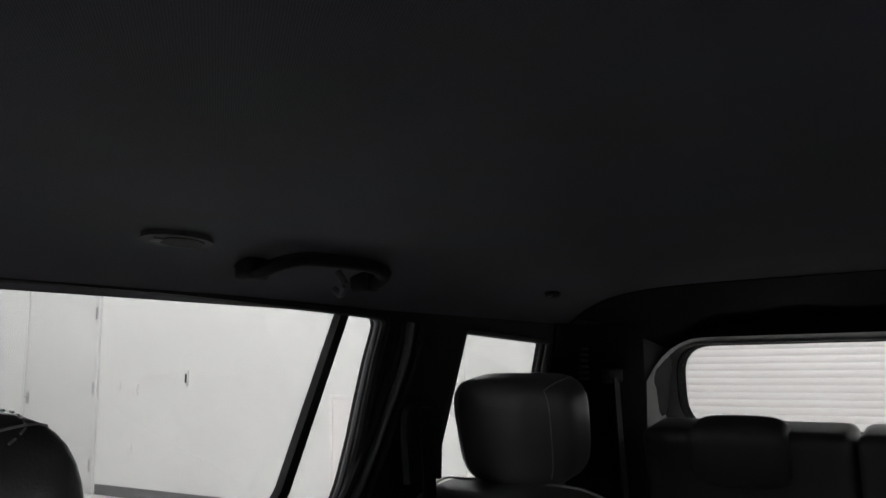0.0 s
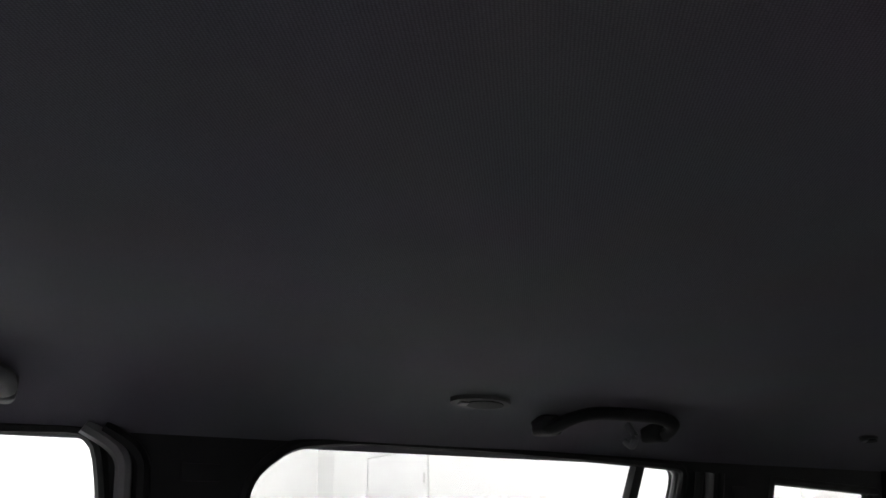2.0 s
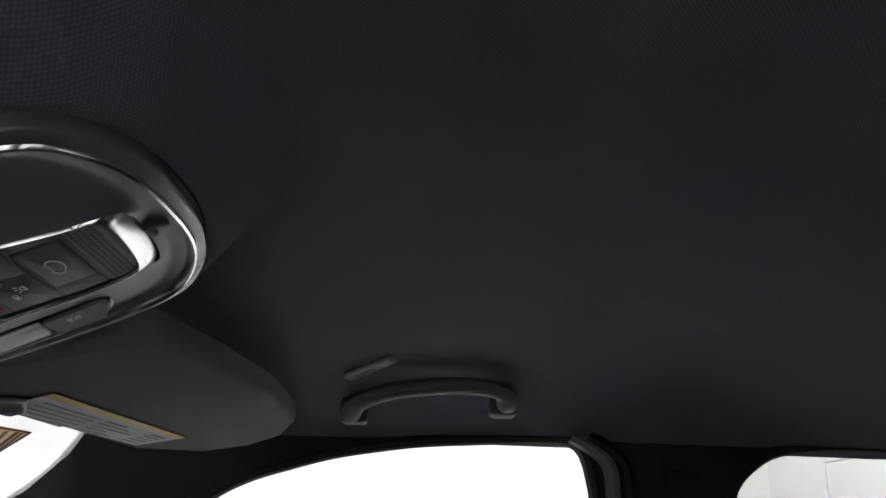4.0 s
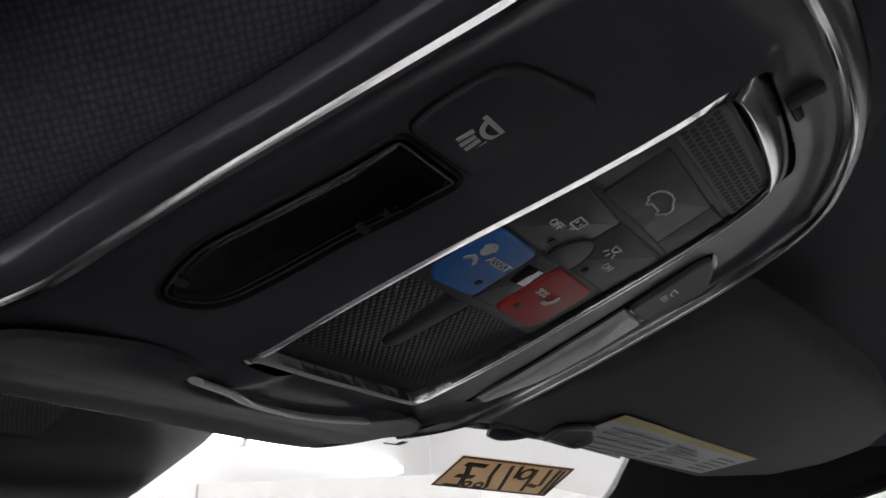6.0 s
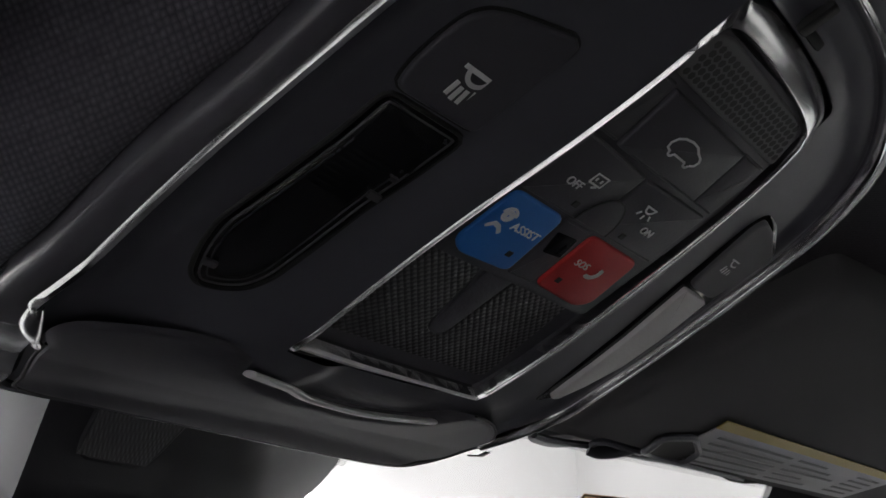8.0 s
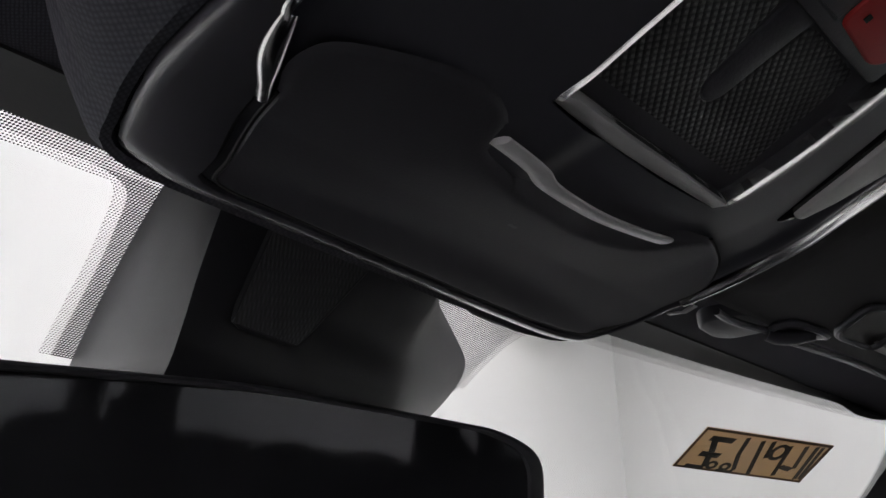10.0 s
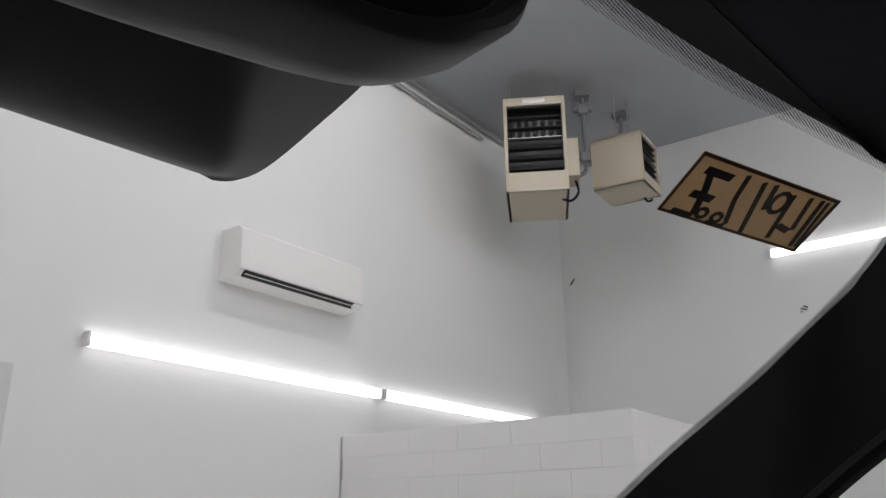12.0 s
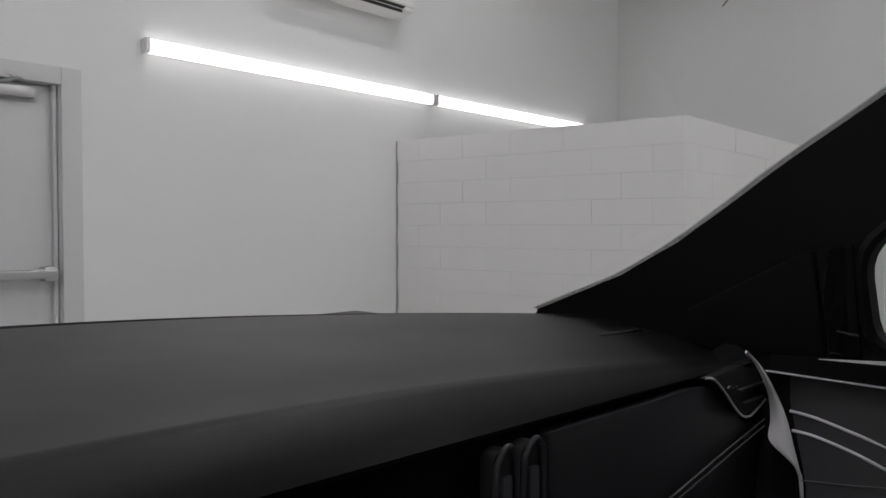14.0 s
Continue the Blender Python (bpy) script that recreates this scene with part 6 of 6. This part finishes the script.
# ---- seats ----
def cushion(sx, sy, sz, e=5.0):
    """A padded block: a box pulled towards a round form."""
    bm = bmesh.new()
    bmesh.ops.create_cube(bm, size=2)
    bmesh.ops.subdivide_edges(bm, edges=bm.edges[:], cuts=9, use_grid_fill=True)
    for v in bm.verts:
        p = v.co
        n = (abs(p.x) ** e + abs(p.y) ** e + abs(p.z) ** e) ** (1 / e)
        v.co = Vector((p.x / n * sx / 2, p.y / n * sy / 2, p.z / n * sz / 2))
    return bm


def headrest(t, x, y, z, w, h, d, lean=-10, legs=True, e=3.6):
    m = Matrix.Translation((x, y, z)) @ Matrix.Rotation(radians(lean), 4, "X")

    def swell(p):
        """Slightly dished and narrower towards the foot."""
        return Vector((p.x * (1.0 - 0.10 * (0.5 - p.z / h)), p.y - 0.12 * p.x * p.x / (w * 0.5), p.z))
    bm = cushion(w, d, h, e)
    for v in bm.verts:
        v.co = m @ swell(v.co)
    hr = part("headrest", bm, LEATHER, t, "padded black leather headrest")

    def over(a, b, c):
        n = (abs(a) ** e + abs(b) ** e + abs(c) ** e) ** (1 / e)
        return m @ swell(Vector((a / n * w / 2, b / n * d / 2, c / n * h / 2)))
    for s in (-1, 1):
        front = [over(s * 0.86, 1, -0.9 + 0.19 * k) for k in range(10)]
        top = [over(s * 0.86, 1 - 0.2 * k, 1) for k in range(10)]
        part("seam", sweep(front + top, circle(0.0013, 6)), PIPING, hr)
    if legs:
        for s in (-1, 1):
            part("post", sweep([(x - 0.025 + s * w * 0.22, y - 0.01, z - h * 0.40), (x - 0.025 + s * w * 0.22, y - 0.03, z - h * 0.40 - 0.10)], circle(0.006, 8), up=(1, 0, 0)), CHROME, hr, "chrome headrest post")
    return hr


def stitches(t, pts, gap=0.011):
    path = spline(pts, 10)
    bms, run = [], 0.0
    for a, b in zip(path, path[1:]):
        run += (b - a).length
        if run >= gap:
            run = 0.0
            d = (b - a).normalized() * 0.003
            bms.append(sweep([b - d, b + d], circle(0.0011, 5)))
    if bms:
        part("stitching", join(*bms), STITCH, t, "row of grey stitches")


fs = thing("front_seat", "black leather front passenger seat with grey stitching", "car seat")
bm = cushion(0.54, 0.16, 0.70)
bmesh.ops.transform(bm, matrix=Matrix.Translation((0.49, -0.47, 1.06)) @ Matrix.Rotation(radians(-14), 4, "X"), verts=bm.verts)
part("backrest", bm, LEATHER, fs)
bm = cushion(0.54, 0.55, 0.18)
bmesh.ops.translate(bm, vec=(0.47, -0.15, 0.76), verts=bm.verts)
part("seat", bm, LEATHER, fs)
hr = headrest(fs, 0.480, -0.375, 1.435, 0.285, 0.185, 0.12)
stitches(hr, [(0.44, -0.388, 1.530), (0.390, -0.388, 1.529), (0.363, -0.385, 1.522), (0.355, -0.379, 1.516), (0.350, -0.367, 1.508), (0.347, -0.345, 1.49)])
fd = copy_thing(fs, Matrix.Translation((-0.98, -0.12, -0.02)))
fd["label"] = "black leather driver seat with grey stitching"

s2 = thing("second_row_seat", "black leather second row seat with piped edges", "car seat")
bm = cushion(0.46, 0.16, 0.66)
bmesh.ops.transform(bm, matrix=Matrix.Translation((0.60, -1.42, 1.026)) @ Matrix.Rotation(radians(-12), 4, "X"), verts=bm.verts)
part("backrest", bm, LEATHER, s2)
bm = cushion(0.5, 0.5, 0.18)
bmesh.ops.translate(bm, vec=(0.55, -1.12, 0.76), verts=bm.verts)
part("seat", bm, LEATHER, s2)
part("top_seam", sweep(spline([(0.80, -1.37, 1.31), (0.76, -1.375, 1.346), (0.70, -1.375, 1.353), (0.48, -1.375, 1.353), (0.41, -1.37, 1.335)], 6), circle(0.002, 6)), PIPING, s2)
headrest(s2, 0.600, -1.40, 1.446, 0.262, 0.198, 0.125, e=4.2)
copy_thing(s2, Matrix.Translation((-1.2, 0, 0)))

s3 = thing("third_row_seat", "black leather third row bench with folded headrests", "car seat")
for x, w in ((0.415, 0.485), (-0.03, 0.39), (-0.45, 0.43)):
    bm = box((w, 0.15, 0.72), (0, 0, 0), 0.032, 4)
    bmesh.ops.transform(bm, matrix=Matrix.Translation((x, -2.20, 1.06)) @ Matrix.Rotation(radians(-10), 4, "X"), verts=bm.verts)
    b3 = part("backrest", bm, LEATHER, s3)
    if x > 0.2:
        part("seam", sweep(spline([(0.635, -2.085, 1.10), (0.628, -2.11, 1.245), (0.606, -2.125, 1.330), (0.574, -2.13, 1.372), (0.538, -2.135, 1.381)], 6), circle(0.0022, 6)), PIPING, b3)
for x in (0.415, -0.03, -0.45):
    bm = cushion(0.235, 0.12, 0.155, 4.2)
    bmesh.ops.transform(bm, matrix=Matrix.Translation((x, -2.095, 1.357)) @ Matrix.Rotation(radians(-20), 4, "X"), verts=bm.verts)
    part("headrest", bm, LEATHER, s3, "folded black headrest")
bm = cushion(1.3, 0.5, 0.16)
bmesh.ops.translate(bm, vec=(0, -1.88, 0.80), verts=bm.verts)
part("seat", bm, LEATHER, s3)


# ---- belts, pillar trims and vents at the rear ----
def belt(name, pts, w, label):
    t = thing(name, label, "seat belt")
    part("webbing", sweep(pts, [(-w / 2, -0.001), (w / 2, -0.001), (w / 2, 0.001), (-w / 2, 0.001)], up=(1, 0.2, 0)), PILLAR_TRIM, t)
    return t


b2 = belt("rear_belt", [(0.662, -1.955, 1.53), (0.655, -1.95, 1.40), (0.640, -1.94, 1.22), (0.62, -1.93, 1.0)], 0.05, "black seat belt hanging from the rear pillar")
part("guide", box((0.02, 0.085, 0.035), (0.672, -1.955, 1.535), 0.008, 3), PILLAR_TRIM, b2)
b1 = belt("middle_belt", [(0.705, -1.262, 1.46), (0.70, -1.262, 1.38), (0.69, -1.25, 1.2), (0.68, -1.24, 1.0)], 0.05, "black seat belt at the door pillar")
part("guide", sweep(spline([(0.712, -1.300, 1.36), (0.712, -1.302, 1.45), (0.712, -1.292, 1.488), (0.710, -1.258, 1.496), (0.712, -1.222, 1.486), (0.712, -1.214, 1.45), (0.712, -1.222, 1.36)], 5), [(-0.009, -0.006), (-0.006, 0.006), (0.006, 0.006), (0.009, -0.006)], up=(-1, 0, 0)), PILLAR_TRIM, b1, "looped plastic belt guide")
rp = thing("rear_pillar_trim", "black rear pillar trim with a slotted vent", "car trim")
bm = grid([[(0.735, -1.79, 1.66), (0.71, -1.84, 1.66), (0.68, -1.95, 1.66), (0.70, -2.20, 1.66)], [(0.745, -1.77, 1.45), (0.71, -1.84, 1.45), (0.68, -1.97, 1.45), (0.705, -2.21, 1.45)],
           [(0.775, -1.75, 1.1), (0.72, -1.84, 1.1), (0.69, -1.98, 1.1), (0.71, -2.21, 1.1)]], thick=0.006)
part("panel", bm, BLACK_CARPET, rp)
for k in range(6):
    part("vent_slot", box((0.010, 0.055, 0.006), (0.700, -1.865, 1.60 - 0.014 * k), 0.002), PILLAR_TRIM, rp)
label_bars = thing("airbag_mark", "small embossed mark on the pillar trim", "car trim")
part("plate", box((0.004, 0.05, 0.022), (side_x(1.615) - 0.003, -0.324, 1.615), 0.002), PILLAR_TRIM, label_bars)
lb2 = thing("airbag_mark", "small embossed mark on the pillar trim", "car trim")
part("plate", box((0.004, 0.035, 0.028), (side_x(1.60) - 0.003, -1.33, 1.605), 0.002), PILLAR_TRIM, lb2)
# dividing bar of the rear door glass
div = thing("window_divider", "black upright bar in the rear door window", "window bar")
part("bar", sweep([(side_x(1.66) + 0.016, -1.095, 1.66), (side_x(1.37) + 0.016, -0.997, 1.37), (side_x(1.235) + 0.016, -0.952, 1.235)], [(-0.008, -0.008), (0.008, -0.008), (0.008, 0.008), (-0.008, 0.008)], up=(1, 0, 0), scale=[1.1, 1.1, 1.1]), RUBBER, div)
# door seal and pillar steps behind the rear door window
seal = thing("door_seal", "black ribbed door seals along the pillars", "door seal")
for k, off in enumerate((0.030, 0.052, 0.078)):
    path = [(side_x(z) - 0.004 - 0.004 * k, y - off, z) for y, z in ((-1.195, 1.640), (-1.175, 1.55), (-1.098, 1.354), (-1.05, 1.235), (-1.02, 1.1))]
    part("rib", sweep(spline(path, 4), circle(0.009 - 0.001 * k, 8), up=(1, 0, 0)), RUBBER if k != 1 else GREY_TRIM, seal)
for k, off in enumerate((0.028, 0.050)):
    path = [(side_x(z) - 0.004, y - off, z) for y, z in ((-0.150, 1.665), (-0.195, 1.635), (-0.205, 1.58), (-0.218, 1.40), (-0.225, 1.2))]
    part("rib", sweep(spline(path, 5), circle(0.010, 8), up=(1, 0, 0)), RUBBER if k else GREY_TRIM, seal)

# ---- blocks of the painted enclosure ----
BL, BH, GAP = 0.3997, 0.1535, 0.0003
for face_ in (0, 1):
    run = (FRONT - PY) if face_ == 0 else (RIGHT - PX)
    n = int(run / (BL + GAP)) + 1
    for r in range(13):
        for c_ in range(n + 1):
            s0 = (c_ - (0.5 if r % 2 else 0)) * (BL + GAP)
            s1 = min(s0 + BL, run - 0.004)
            s0 = max(s0, 0.0)
            if s1 - s0 < 0.03 or r < 4:
                continue
            bm = box((0.06, s1 - s0, BH), (0.03, 0, 0), 0.0010, 1)
            ob = part("block", bm, BRICK_PAINT, enc, smooth=False)
            mid_ = (s0 + s1) / 2
            z = PH - 0.155 * (13 - r) + BH / 2 + 0.004
            jog = random.uniform(-0.0012, 0.0012)
            if face_ == 0:
                ob.location = (PX + jog, PY + mid_, z)
            else:
                ob.location = (PX + mid_, PY + jog, z)
                ob.rotation_euler = (0, 0, radians(90))

# ---- the car's outer skin, so that it stands on the floor and shuts out the light ----
shell = thing("car_exterior", "black car body with closed bonnet on four wheels", "car body", kind="structure")
rows = []
for y in [-2.62 + 0.124 * k for k in range(26)]:
    row = []
    for x in [-0.80 + 1.60 * k / 24 for k in range(25)]:
        yy = min(y, 0.50 - 0.10 * (x / 0.72) ** 2)
        row.append((x, yy, roof_z(min(0.7, abs(x)), min(yy, 0.30)) + 0.035 - 0.05 * max(0.0, abs(x) - 0.70) / 0.10 - 0.03 * max(0.0, yy - 0.30) / 0.20))
    rows.append(row)
part("roof_skin", grid(rows, thick=0.006), EXTERIOR, shell)
rows = [[(x, 1.47 + 1.02 * t - 0.16 * (x / 0.86) ** 2 * t, 1.175 - 0.12 * t ** 1.6 - 0.05 * (x / 0.86) ** 4 - 0.10 * max(0.0, t - 0.85) / 0.15) for x in [-0.86 + 1.72 * k / 20 for k in range(21)]] for t in [k / 12 for k in range(13)]]
bonnet = part("bonnet", grid(rows, thick=0.006), EXTERIOR, shell)
part("bonnet_crease", sweep(spline([(0.45, 1.50, 1.176), (0.42, 1.9, 1.150), (0.36, 2.35, 1.085)], 6), circle(0.006, 6)), EXTERIOR, bonnet)
part("bonnet_crease", sweep(spline([(-0.45, 1.50, 1.176), (-0.42, 1.9, 1.150), (-0.36, 2.35, 1.085)], 6), circle(0.006, 6)), EXTERIOR, bonnet)
for s in (-1, 1):
    arch = [(1.75 + 0.43 * math.cos(a * math.pi / 14), 0.37 + 0.43 * math.sin(a * math.pi / 14)) for a in range(10)]
    wing = holed([(1.455, 1.12), *reversed(arch), (2.19, 0.27), (2.36, 0.35), (2.36, 0.98), (2.05, 1.06)], [], lambda y, z: (s * 0.855, y, z), (s * 0.03, 0, 0))
    part("front_wing", wing, EXTERIOR, shell)
    part("sill", box((0.06, 2.9, 0.24), (s * 0.862, 0.0, 0.38), 0.02), EXTERIOR, shell)
    part("rear_apron", box((0.05, 0.70, 0.22), (s * 0.862, -2.27, 0.40), 0.02), EXTERIOR, shell)
bumper = part("front_bumper", box((1.66, 0.16, 0.52), (0, 2.36, 0.60), 0.05, 3), EXTERIOR, shell)
part("grille", box((0.9, 0.03, 0.20), (0, 2.445, 0.66), 0.012), RUBBER, bumper, "dark front grille")
part("rear_bumper", box((1.66, 0.14, 0.34), (0, -2.66, 0.50), 0.05, 3), EXTERIOR, shell)
part("underbody", box((1.60, 4.7, 0.06), (0, -0.15, 0.32), 0.0), RUBBER, shell)
for x in (-0.80, 0.80):
    for y in (1.75, -1.50):
        m = Matrix.Translation((x, y, 0.372)) @ Matrix.Rotation(radians(90), 4, "Y")
        tyre_prof = [(-0.09, -0.11), (0.03, -0.115), (0.065, -0.09), (0.072, 0.0), (0.065, 0.09), (0.03, 0.115), (-0.09, 0.11)]
        ring = [[m @ Vector(((0.30 + r) * math.cos(a * math.pi / 16), (0.30 + r) * math.sin(a * math.pi / 16), h)) for r, h in tyre_prof] for a in range(33)]
        wheel_ = part("wheel", grid(ring), RUBBER, shell, "black tyre on a silver rim")
        spokes = []
        for k in range(5):
            a = 2 * math.pi * k / 5
            spokes.append(sweep([m @ Vector((0.03 * math.cos(a), 0.03 * math.sin(a), math.copysign(0.07, x))), m @ Vector((0.22 * math.cos(a), 0.22 * math.sin(a), math.copysign(0.08, x)))], circle(0.028, 8)))
        part("rim", join(*spokes), SILVER, wheel_, "silver spoked rim")

# driver's door, standing open
DOOR = Matrix.Translation((-0.875, 0.615, 0)) @ Matrix.Rotation(radians(-62), 4, "Z")
ddoor = thing("driver_door", "black driver's door standing wide open", "car door", DOOR, kind="structure")
outline = [(0.0, 0.55), (0.0, 1.30), (-0.10, 1.40), (-0.36, 1.60), (-0.50, 1.66), (-0.80, 1.67), (-0.84, 1.60), (-0.86, 1.2), (-0.86, 0.55)]
glass_hole = rounded([(-0.06, 1.24), (-0.14, 1.37), (-0.38, 1.56), (-0.51, 1.62), (-0.77, 1.63), (-0.80, 1.24)], 0.02)
part("door_shell", holed(outline, [glass_hole], lambda y, z: (0.0, y, z), (-0.05, 0, 0)), EXTERIOR, ddoor)
pane = part("pane", holed(glass_hole, [], lambda y, z: (-0.022, y, z), (-0.004, 0, 0)), GLASS, ddoor)
pane.visible_shadow = False
part("inner_trim", box((0.04, 0.80, 0.62), (0.022, -0.43, 0.88), 0.015, 3), SOFT_TRIM, ddoor)
part("armrest", box((0.06, 0.42, 0.05), (0.06, -0.45, 0.92), 0.018, 3), LEATHER, ddoor)
part("handle", box((0.02, 0.18, 0.03), (-0.064, -0.72, 1.06), 0.008, 3), EXTERIOR, ddoor)
